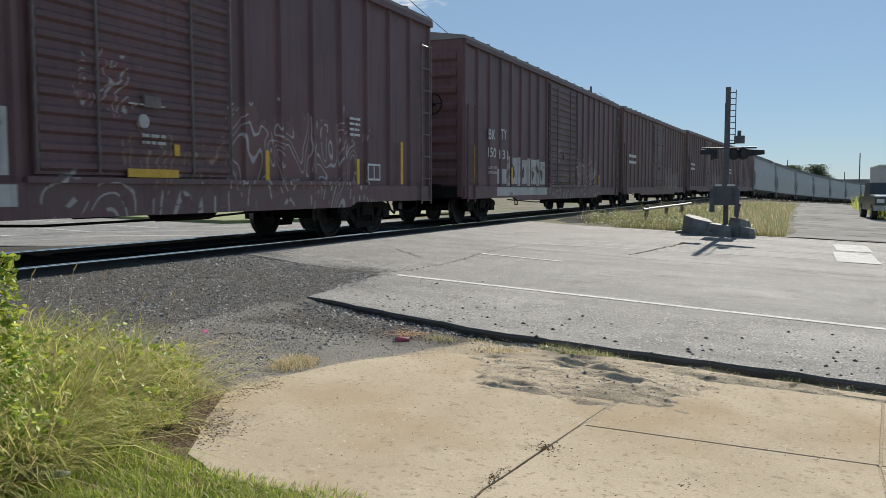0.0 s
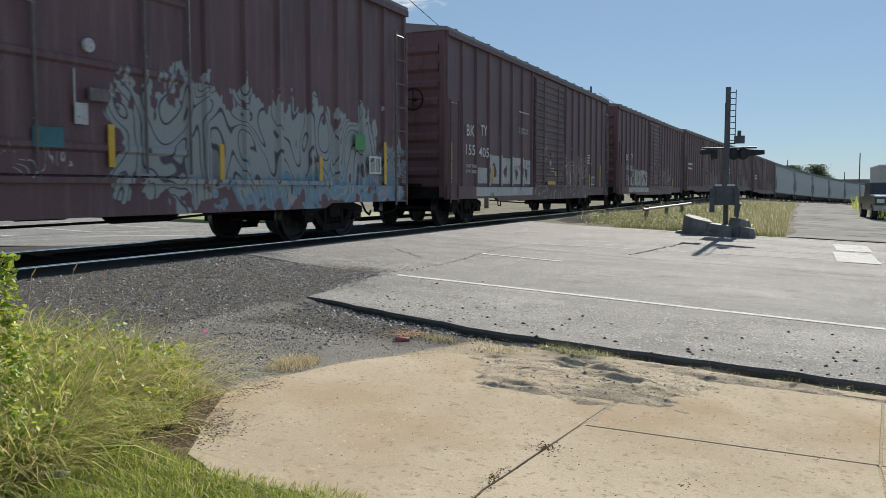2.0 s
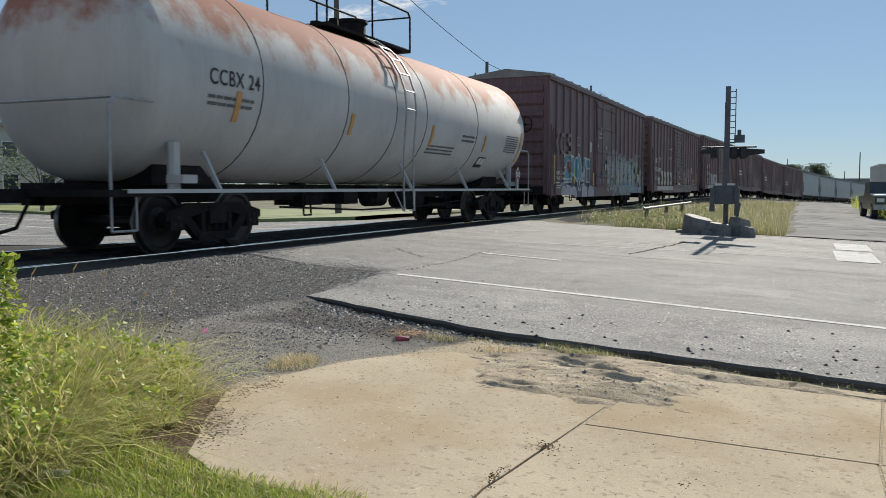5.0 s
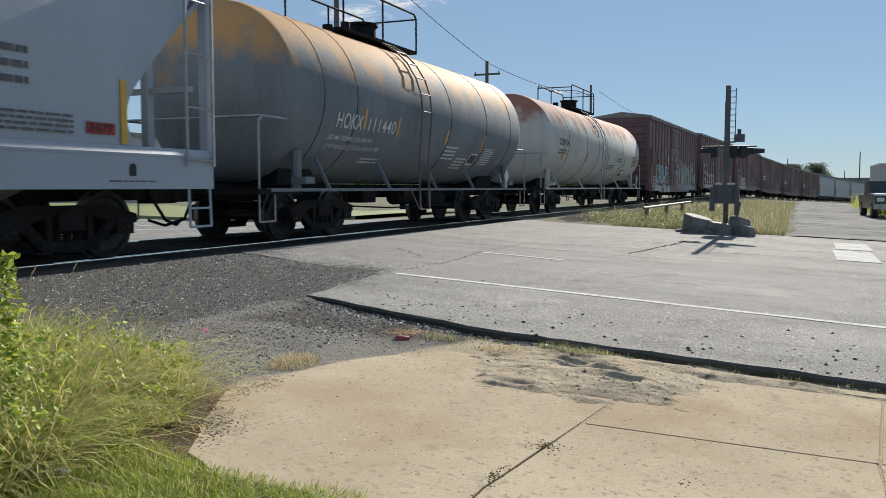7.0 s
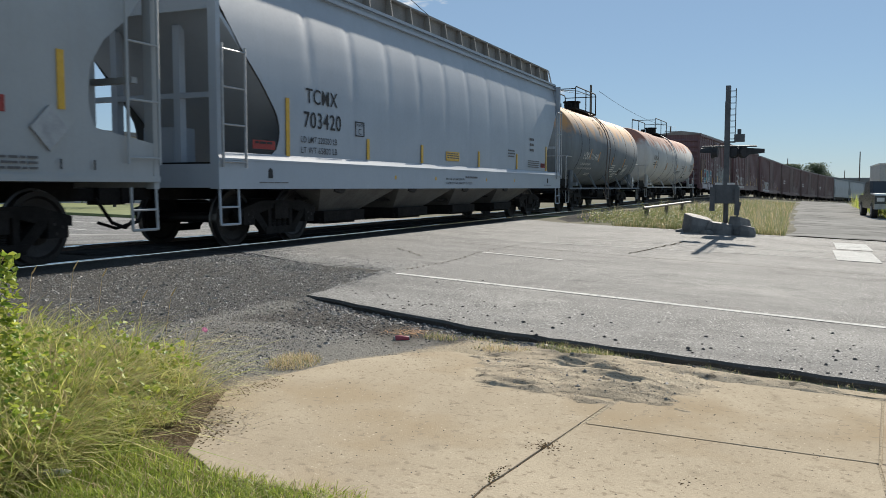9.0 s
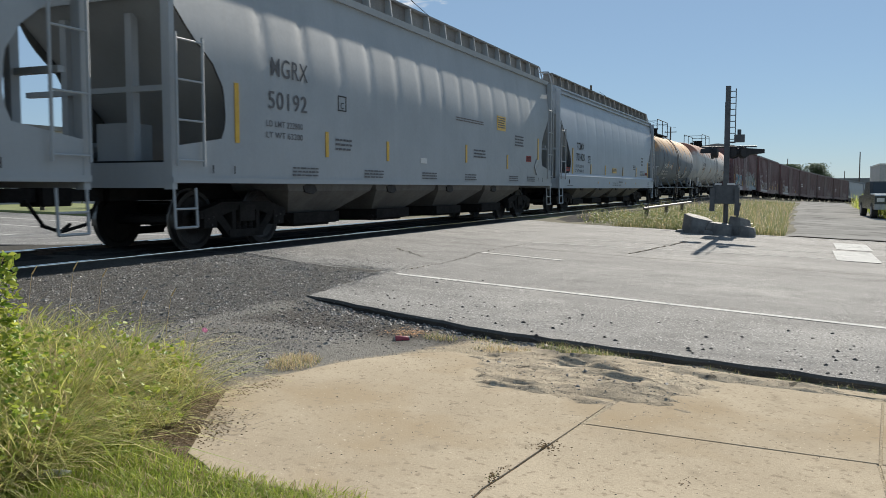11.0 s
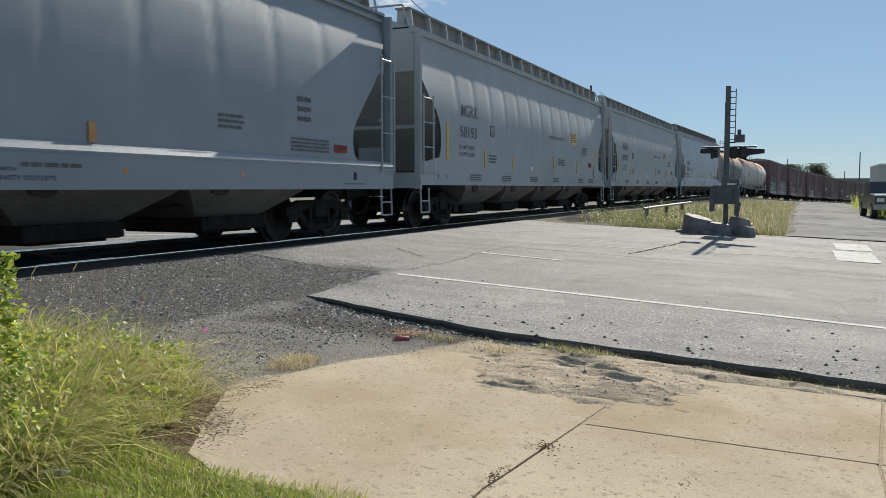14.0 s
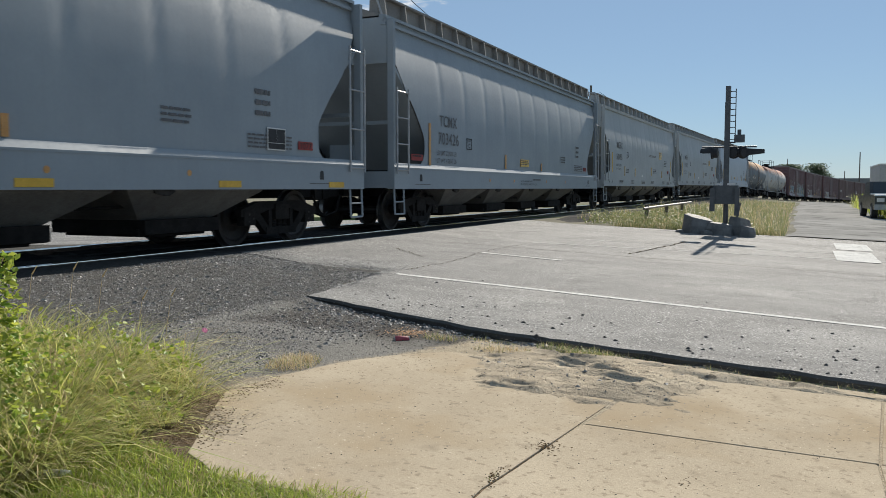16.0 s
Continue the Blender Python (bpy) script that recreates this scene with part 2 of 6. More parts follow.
M_BOX_B = surf("red_brown_car_paint", (0.118, 0.062, 0.068), (0.158, 0.082, 0.088), 0.8, rough=(0.45, 0.7), bump=0.15, streak=((0.24, 0.19, 0.18), 0.35),
               zone=((-1.3, -0.35, 1.10, 1.42, (0.135, 0.07, 0.075), (0.42, 0.42, 0.42), 2.2),
                     (-2.1, -1.5, 1.5, 2.2, (0.135, 0.07, 0.075), (0.22, 0.18, 0.19), 2.6),
                     (0.3, 7.3, 0.85, 2.35, (0.31, 0.35, 0.345), (0.06, 0.055, 0.08), 1.3),
                     (7.2, 8.5, 0.78, 1.75, (0.29, 0.32, 0.34), (0.07, 0.06, 0.08), 2.6),
                     (2.2, 8.3, 0.66, 1.10, (0.13, 0.26, 0.34), (0.34, 0.30, 0.33), 1.2)),
               sprays=(("box", -4.4, 0.90, 2.45, 0.32, 0, (0.085, 0.065, 0.085), None),
                       ("oval", -6.75, 0.78, 0.35, 0.38, 0, LILAC, INK), ("oval", -6.05, 0.68, 0.42, 0.34, 0, LILAC, SPRAY), ("oval", -5.36, 0.66, 0.38, 0.32, 0, LILAC, SPRAY),
                       ("oval", -3.78, 0.70, 0.36, 0.40, 0, LILAC, SPRAY), ("oval", -2.74, 0.70, 0.50, 0.38, 0, LILAC, INK),
                       ("box", -5.95, 1.93, 0.66, 0.20, 0.2, TEAL, SPRAY), ("box", -6.02, 1.34, 0.56, 0.13, -0.5, TEAL, SPRAY), ("box", -5.85, 1.63, 0.42, 0.30, -0.7, TEAL, SPRAY),
                       ("box", -5.35, 1.80, 0.26, 0.32, 0.35, TEAL, SPRAY), ("oval", -5.80, 1.73, 0.27, 0.18, 0, (0.17, 0.07, 0.06), None),
                       ("oval", -4.55, 1.66, 0.50, 0.53, 0, TEAL, SPRAY), ("oval", -4.55, 1.10, 0.20, 0.22, 0, (0.085, 0.065, 0.085), SPRAY),
                       ("oval", -4.58, 1.72, 0.20, 0.25, 0.2, SPRAY, None), ("oval", -4.60, 1.60, 0.11, 0.07, 0, TEAL, INK),
                       ("box", -3.70, 1.66, 0.19, 0.42, -0.25, TEAL, SPRAY), ("box", -3.02, 1.60, 0.21, 0.38, 0, (0.15, 0.17, 0.20), SPRAY), ("oval", -3.05, 1.92, 0.24, 0.14, 0.5, TEAL, SPRAY)))
M_BOX_C = surf("dark_brown_car_paint", (0.12, 0.072, 0.07), (0.165, 0.10, 0.095), 0.8, rough=(0.5, 0.75), bump=0.15, streak=((0.20, 0.16, 0.15), 0.4),
               zone=((1.5, 7.0, 0.95, 2.0, (0.22, 0.18, 0.17), (0.09, 0.05, 0.04), 1.2),))
M_TANK_A = surf("grey_white_tank", (0.47, 0.475, 0.47), (0.56, 0.565, 0.555), 0.7, grain=0.2, rough=(0.7, 0.9), spec=0.1, bump=0.1, streak=((0.34, 0.31, 0.28), 0.25), top=((0.31, 0.11, 0.06), 3.1, 3.6))
# Tan mixes in raggedly from about z 3.0 upwards.
M_TANK_B = surf("slate_grey_tank", (0.17, 0.195, 0.22), (0.215, 0.24, 0.26), 0.7, grain=0.2, rough=(0.65, 0.85), spec=0.15, bump=0.1, streak=((0.09, 0.095, 0.10), 0.35), top=((0.50, 0.27, 0.10), 3.0, 3.6))
M_HOP_A = surf("pale_blue_grey_hopper", (0.34, 0.385, 0.44), (0.38, 0.43, 0.485), 0.6, grain=0.10, rough=(0.42, 0.6), spec=0.35, bump=0.03, fine=18, streak=((0.29, 0.32, 0.35), 0.14))
M_HOP_B = surf("light_grey_hopper", (0.33, 0.355, 0.37), (0.38, 0.405, 0.42), 0.6, grain=0.10, rough=(0.5, 0.7), spec=0.3, bump=0.03, fine=18, streak=((0.31, 0.31, 0.30), 0.20))
M_HOP_C = surf("dull_grey_hopper", (0.255, 0.293, 0.325), (0.295, 0.335, 0.365), 0.6, grain=0.10, rough=(0.5, 0.7), spec=0.3, bump=0.03, fine=18, streak=((0.22, 0.245, 0.26), 0.18))
# Darker streaked grey for the discharge bays and the inner side skin.
M_HOP_DARK = surf("streaked_dark_grey_hopper", (0.10, 0.10, 0.097), (0.16, 0.16, 0.15), 1.5, bump=0.2, streak=((0.07, 0.06, 0.05), 0.5))
M_ROOF = surf("weathered_roof", (0.20, 0.19, 0.18), (0.30, 0.29, 0.27), 1.2, bump=0.2)
M_LITTER = surf("dead_leaves", (0.10, 0.065, 0.035), (0.22, 0.15, 0.08), 30.0, bump=0.2, spec=0.0)
M_GRASS = leafy("grass_blades", (0.19, 0.27, 0.03), (0.47, 0.52, 0.11), 0.45)
M_WEED = leafy("weed_blades", (0.16, 0.22, 0.035), (0.80, 0.75, 0.30), 0.40)
M_TUFT = leafy("tuft_blades", (0.14, 0.19, 0.05), (0.36, 0.37, 0.15), 0.4)
M_STRAW = leafy("dry_straw", (0.45, 0.33, 0.18), (0.72, 0.60, 0.38), 0.4)
M_VERGE = leafy("verge_blades", (0.14, 0.19, 0.06), (0.34, 0.33, 0.16), 0.3)
M_STRAW_O = leafy("orange_straw", (0.50, 0.24, 0.08), (0.62, 0.36, 0.16), 0.2)
M_INK = surf("faded_print", (0.10, 0.10, 0.105), (0.16, 0.16, 0.165), 6.0, bump=0.0)
M_VINE = leafy("vine_leaves", (0.14, 0.25, 0.03), (0.50, 0.52, 0.10), 0.42)
M_PINK = leafy("pink_petals", (0.55, 0.20, 0.35), (0.65, 0.30, 0.45))
M_TREE = leafy("tree_leaves", (0.06, 0.09, 0.05), (0.11, 0.14, 0.08), 0.35)
M_BARK = surf("bark", (0.06, 0.05, 0.04), (0.11, 0.09, 0.07), 5.0, bump=0.8)
M_POLE = surf("weathered_pole_wood", (0.10, 0.085, 0.07), (0.17, 0.15, 0.125), 3.0, bump=0.5, stretch=(4, 4, 0.4))
M_WALL = surf("pale_building_wall", (0.42, 0.42, 0.41), (0.52, 0.51, 0.49), 0.3, bump=0.2, fine=8)
M_GLASS = surf("dark_window_glass", (0.03, 0.04, 0.05), (0.05, 0.06, 0.07), 0.5, rough=(0.05, 0.1), bump=0)
M_BRIDGE = surf("bridge_concrete", (0.20, 0.20, 0.20), (0.28, 0.28, 0.27), 0.2, bump=0.2, fine=3)


def cloud_stuff():
    """Thin bright cloud: ragged towards its rim, sky shows through."""
    m = bpy.data.materials.new("cloud_white")
    m.use_nodes = True
    nt = m.node_tree
    N, Lk = nt.nodes, nt.links
    N.remove(N["Principled BSDF"])
    co = N.new("ShaderNodeTexCoord").outputs["Object"]
    ln = N.new("ShaderNodeVectorMath")
    ln.operation = "LENGTH"
    Lk.new(co, ln.inputs[0])
    nz = N.new("ShaderNodeTexNoise")
    nz.inputs["Scale"].default_value, nz.inputs["Detail"].default_value, nz.inputs["Roughness"].default_value = 1.7, 9.0, 0.62
    nz.inputs["Distortion"].default_value = 0.6
    Lk.new(co, nz.inputs["Vector"])
    su = N.new("ShaderNodeMath")
    su.operation = "MULTIPLY_ADD"
    su.inputs[1].default_value = 2.3
    Lk.new(nz.outputs[0], su.inputs[0])
    neg = N.new("ShaderNodeMath")
    neg.operation = "MULTIPLY"
    neg.inputs[1].default_value = -1.0
    Lk.new(ln.outputs["Value"], neg.inputs[0])
    Lk.new(neg.outputs[0], su.inputs[2])
    mr = N.new("ShaderNodeMapRange")
    mr.inputs[1].default_value, mr.inputs[2].default_value = 0.45, 0.95
    Lk.new(su.outputs[0], mr.inputs[0])
    em, tr, mx = N.new("ShaderNodeEmission"), N.new("ShaderNodeBsdfTransparent"), N.new("ShaderNodeMixShader")
    em.inputs[0].default_value, em.inputs[1].default_value = (0.92, 0.96, 1.0, 1), 0.43
    Lk.new(mr.outputs[0], mx.inputs[0])
    Lk.new(tr.outputs[0], mx.inputs[1])
    Lk.new(em.outputs[0], mx.inputs[2])
    Lk.new(mx.outputs[0], N["Material Output"].inputs[0])
    return m


M_CLOUD = cloud_stuff()
M_RUST = surf("red_can", (0.30, 0.03, 0.05), (0.40, 0.07, 0.09), 12.0, rough=(0.3, 0.5), metal=0.0, bump=0.1)


# ---------- mesh helpers ----------
class Shape:
    """Collects plain geometry for one mesh."""

    def __init__(self):
        self.v, self.f = [], []

    def box(self, x0, x1, y0, y1, z0, z1):
        n = len(self.v)
        self.v += [(x, y, z) for z in (z0, z1) for x, y in ((x0, y0), (x1, y0), (x1, y1), (x0, y1))]
        self.f += [tuple(n + i for i in q) for q in ((3, 2, 1, 0), (4, 5, 6, 7), (0, 1, 5, 4), (1, 2, 6, 5), (2, 3, 7, 6), (3, 0, 4, 7))]
        return self

    def tube(self, p, q, r, sides=8, r2=None):
        p, q = Vector(p), Vector(q)
        m = (q - p).to_track_quat("Z", "Y").to_matrix()
        n = len(self.v)
        for c, rr in ((p, r), (q, r if r2 is None else r2)):
            for i in range(sides):
                a = 2 * math.pi * i / sides
                self.v.append(tuple(c + m @ Vector((rr * math.cos(a), rr * math.sin(a), 0))))
        for i in range(sides):
            j = (i + 1) % sides
            self.f.append((n + i, n + j, n + sides + j, n + sides + i))
        self.f.append(tuple(n + i for i in reversed(range(sides))))
        self.f.append(tuple(n + sides + i for i in range(sides)))
        return self

    def path(self, pts, r, sides=6):
        for p, q in zip(pts, pts[1:]):
            self.tube(p, q, r, sides)
        return self

    def prism(self, poly, axis, a, b):
        """A 2D outline pushed along an axis: 'x' takes (y, z), 'y' takes (x, z), 'z' takes (x, y)."""
        place = {"x": lambda p, d: (d, p[0], p[1]), "y": lambda p, d: (p[0], d, p[1]), "z": lambda p, d: (p[0], p[1], d)}[axis]
        n, k = len(self.v), len(poly)
        self.v += [place(p, a) for p in poly] + [place(p, b) for p in poly]
        for i in range(k):
            j = (i + 1) % k
            self.f.append((n + i, n + j, n + k + j, n + k + i))
        self.f.append(tuple(n + i for i in reversed(range(k))))
        self.f.append(tuple(n + k + i for i in range(k)))
        return self

    def loft(self, rings, closed=True, caps=True):
        n, k = len(self.v), len(rings[0])
        for r in rings:
            self.v += [tuple(p) for p in r]
        for j in range(len(rings) - 1):
            for i in range(k if closed else k - 1):
                i2 = (i + 1) % k
                self.f.append((n + j * k + i, n + j * k + i2, n + (j + 1) * k + i2, n + (j + 1) * k + i))
        if caps and closed:
            self.f.append(tuple(n + i for i in reversed(range(k))))
            self.f.append(tuple(n + (len(rings) - 1) * k + i for i in range(k)))
        return self

    def mesh(self, name, smooth=False):
        me = bpy.data.meshes.new(name)
        me.from_pydata(self.v, [], self.f)
        bm = bmesh.new()
        bm.from_mesh(me)
        if len(bm.faces) < 60000:
            bmesh.ops.recalc_face_normals(bm, faces=bm.faces[:])
        bm.to_mesh(me)
        bm.free()
        if smooth:
            me.polygons.foreach_set("use_smooth", [True] * len(me.polygons))
        return me


def part(name, shape, material, parent=None, label="", loc=(0, 0, 0), smooth=False):
    me = shape.mesh(name, smooth) if isinstance(shape, Shape) else shape
    if not me.materials:
        me.materials.append(material)
    ob = new(name, me)
    ob.parent = parent
    ob.location = loc
    if label:
        ob["label"] = label
    return ob


def thing(name, label, category, m=None, group="", kind=""):
    ob = new(name)
    tagged(ob, label, category, group, kind)
    if m is not None:
        ob.matrix_basis = m
    return ob


def soften(ob, width=0.01, segments=2):
    b = ob.modifiers.new("bevel", "BEVEL")
    b.width, b.segments, b.limit_method = width, segments, "ANGLE"
    return ob


def lettering(body, y0, y1, z0, z1, material, parent, x=1.57, name="lettering"):
    """Writing on a side that faces +X, filling the given box."""
    cu = bpy.data.curves.new("text", "FONT")
    cu.body, cu.offset, cu.space_character = body, 0.005, 1.08
    tmp = bpy.data.objects.new("text", cu)
    scene.collection.objects.link(tmp)
    me = bpy.data.meshes.new_from_object(tmp.evaluated_get(bpy.context.evaluated_depsgraph_get()))
    bpy.data.objects.remove(tmp)
    bm = bmesh.new()
    bm.from_mesh(me)
    bmesh.ops.delete(bm, geom=[q for q in bm.faces if q.calc_area() < 1e-7], context="FACES_ONLY")
    for q in bm.faces:
        q.smooth = False
    bm.to_mesh(me)
    bm.free()
    co = np.array([v.co for v in me.vertices])
    lo, hi = co.min(0), co.max(0)
    for v in me.vertices:
        v.co = (x, y0 + (v.co.x - lo[0]) / (hi[0] - lo[0]) * (y1 - y0), z0 + (v.co.y - lo[1]) / (hi[1] - lo[1]) * (z1 - z0))
    me.update()
    me.materials.clear()
    me.materials.append(material)
    return part(name, me, material, parent)


def bars(rows, y0, y1, z0, z1, material, parent, x=1.57, name="small_print"):
    """Unreadable small print as plain bars."""
    s, rnd, step = Shape(), random.Random(int((y0 + 20) * 100) + rows), (z1 - z0) / rows
    for r in range(rows):
        y, top = y0, z1 - r * step
        while y < y1 - 0.03:
            w = min(y1 - y, rnd.uniform(0.06, 0.22))
            s.box(x - 0.003, x + 0.001, y, y + w, top - step * 0.45, top)
            y += w + 0.03
    return part(name, s, material, parent)


def plate(name, y0, y1, z0, z1, material, parent, x=1.57, t=0.006, label=""):
    return part(name, Shape().box(x - t, x, y0, y1, z0, z1), material, parent, label)


def smooth01(a, b, x):
    t = min(1.0, max(0.0, (x - a) / (b - a)))
    return t * t * (3 - 2 * t)


# ---------- rolling stock ----------
R_CURVE, S_CURVE = 900.0, 27.0


def fall(s):
    """The land and the line dip beyond the crossing."""
    q = min(s, 260.0) - 80.0
    return 0.0 if q < 0 else -0.021 * (q * q / 60 if q < 30 else q - 15)


def track(s):
    """Place and heading on the track, s metres beyond the camera."""
    if s < S_CURVE:
        return Vector((0, s, 0)), 0.0
    a = (s - S_CURVE) / R_CURVE
    rise = 0.20 * math.exp(-((s - 80) / 24) ** 2)
    return Vector((R_CURVE * (1 - math.cos(a)), S_CURVE + R_CURVE * math.sin(a), fall(s) + rise)), -math.degrees(a)


MOVERS, WHEELSETS, CACHE = [], [], {}


def cached(key, build):
    if key not in CACHE:
        CACHE[key] = build()
    return CACHE[key]


def wheelset_mesh():
    s = Shape().tube((-1.0, 0, 0), (1.0, 0, 0), 0.085, 10)
    prof = [(0.690, 0.485), (0.715, 0.487), (0.722, 0.457), (0.815, 0.452), (0.820, 0.39), (0.790, 0.36), (0.765, 0.22), (0.80, 0.13), (0.80, 0.09)]
    back = [(0.70, 0.09), (0.70, 0.14), (0.715, 0.36), (0.690, 0.40)]
    for sg in (-1, 1):
        rings = []
        for x, r in prof + back:
            rings.append([(sg * x, r * math.cos(a), r * math.sin(a)) for a in [2 * math.pi * i / 28 for i in range(28)]])
        s.loft(rings + rings[:1], caps=False)
        s.tube((sg * 1.0, 0, 0), (sg * 1.12, 0, 0), 0.12, 12)
        for i in range(3):
            a = 2 * math.pi * i / 3
            s.tube((sg * 1.12, 0.07 * math.cos(a), 0.07 * math.sin(a)), (sg * 1.14, 0.07 * math.cos(a), 0.07 * math.sin(a)), 0.02, 6)
    me = s.mesh("wheelset")
    me.materials.append(M_WHEEL)
    me.materials.append(M_TREAD)
    for p in me.polygons:
        r = math.hypot(p.center[1], p.center[2])
        if r > 0.44:
            p.material_index = 1
    return me


def sideframe_mesh():
    out = [(-1.12, 0.62), (-1.12, 0.42), (-0.80, 0.40), (-0.62, 0.40), (-0.42, 0.20), (0.42, 0.20), (0.62, 0.40), (0.80, 0.40), (1.12, 0.42), (1.12, 0.62), (0.62, 0.72), (-0.62, 0.72)]
    s = Shape().prism([(-1.12, 0.60), (-1.12, 0.48), (-0.62, 0.52), (-0.30, 0.60), (0.30, 0.60), (0.62, 0.52), (1.12, 0.48), (1.12, 0.60), (0.60, 0.73), (-0.60, 0.73)], "x", 0.98, 1.12)
    s.prism([(-0.78, 0.50), (-0.60, 0.54), (-0.34, 0.28), (-0.42, 0.18)], "x", 0.99, 1.11)
    s.prism([(0.78, 0.50), (0.60, 0.54), (0.34, 0.28), (0.42, 0.18)], "x", 0.99, 1.11)
    s.box(0.97, 1.13, -0.44, 0.44, 0.17, 0.29)
    s.box(0.98, 1.12, -0.36, -0.27, 0.28, 0.62).box(0.98, 1.12, 0.27, 0.36, 0.28, 0.62)
    for y in (-0.9, 0.9):
        s.box(0.98, 1.13, y - 0.15, y + 0.15, 0.34, 0.58)
    return s.mesh("sideframe")


def truck(car, yc, turning):
    t = part("truck", cached("bolster", lambda: Shape().box(-1.15, 1.15, -0.2, 0.2, 0.42, 0.68).tube((0, 0, 0.68), (0, 0, 0.86), 0.2, 12)
                             .box(-0.9, 0.9, -0.55, -0.47, 0.35, 0.45).box(-0.9, 0.9, 0.47, 0.55, 0.35, 0.45).mesh("truck")), M_STEEL, car, "black cast-steel truck", (0, yc, 0))
    fr = cached("sideframe", sideframe_mesh)
    part("sideframe", fr, M_STEEL, t)
    o = part("sideframe", fr, M_STEEL, t)
    o.rotation_euler = (0, 0, math.pi)

    def springs():
        rings = [[(rr * math.cos(a), rr * math.sin(a), z) for a in [2 * math.pi * i / 8 for i in range(8)]] for k in range(5) for rr, z in ((0.065, k * 0.03), (0.065, k * 0.03 + 0.016), (0.05, k * 0.03 + 0.023))]
        return Shape().loft(rings).mesh("spring")
    for y in (-0.16, 0.0, 0.16):
        part("spring", cached("springs", springs), M_STEEL, t, "", (1.05, y, 0.29))
    for y in (-0.89, 0.89):
        w = part("wheelset", cached("wheelset", wheelset_mesh), M_WHEEL, t, "steel wheelset with bright worn treads", (0, y, 0.457))
        if turning:
            WHEELSETS.append((w, y))


def coupler(car, yend, sg):
    s = cached("coupler%d" % sg, lambda: Shape().box(-0.10, 0.10, -0.3 * sg, 0.55 * sg, 0.76, 0.94).box(-0.20, 0.17, 0.45 * sg, 0.80 * sg, 0.70, 1.0)
               .box(0.05, 0.2, 0.7 * sg, 0.95 * sg, 0.72, 0.98).path([(0.3, 0.1 * sg, 0.8), (0.34, 0.35 * sg, 0.45), (0.25, 0.7 * sg, 0.36), (0.15, 0.95 * sg, 0.45)], 0.025)
               .mesh("coupler"))
    part("coupler", s, M_STEEL, car, "rusty knuckle coupler with air hose", (0, yend, 0))


def ladder(car, y0, y1, z0, z1, x, rungs, mat, r=0.016):
    s = Shape().tube((x, y0, z0), (x, y0, z1), r * 1.4).tube((x, y1, z0), (x, y1, z1), r * 1.4)
    for i in range(rungs):
        z = z0 + 0.08 + (z1 - z0 - 0.16) * i / max(1, rungs - 1)
        s.tube((x, y0, z), (x, y1, z), r, 6)
    return part("ladder", s, mat, car)


def underframe(car, L, mat=None):
    s = Shape().box(-0.22, 0.22, -L / 2 + 0.2, L / 2 - 0.2, 0.72, 1.02)
    part("centre_sill", s, M_STEEL, car)
    s = Shape().tube((0.55, -0.4, 0.72), (0.55, 0.35, 0.72), 0.17, 12).tube((0.5, 1.2, 0.66), (0.5, 2.4, 0.66), 0.2, 12)
    s.path([(0.9, -4.2, 0.62), (0.9, -1.2, 0.5), (0.9, 1.9, 0.52), (0.9, 4.4, 0.62)], 0.02)
    s.box(0.3, 0.8, -0.3, 0.2, 0.72, 1.0).box(0.35, 0.65, 1.5, 1.7, 0.66, 1.0).box(0.35, 0.65, 2.0, 2.2, 0.66, 1.0)
    for y in (-3.4, 3.4):
        s.path([(0.86, y, 0.95), (0.88, y, 0.45), (0.88, y + 0.25, 0.45), (0.86, y + 0.25, 0.95)], 0.018)
    part("brake_gear", s, M_STEEL, car)


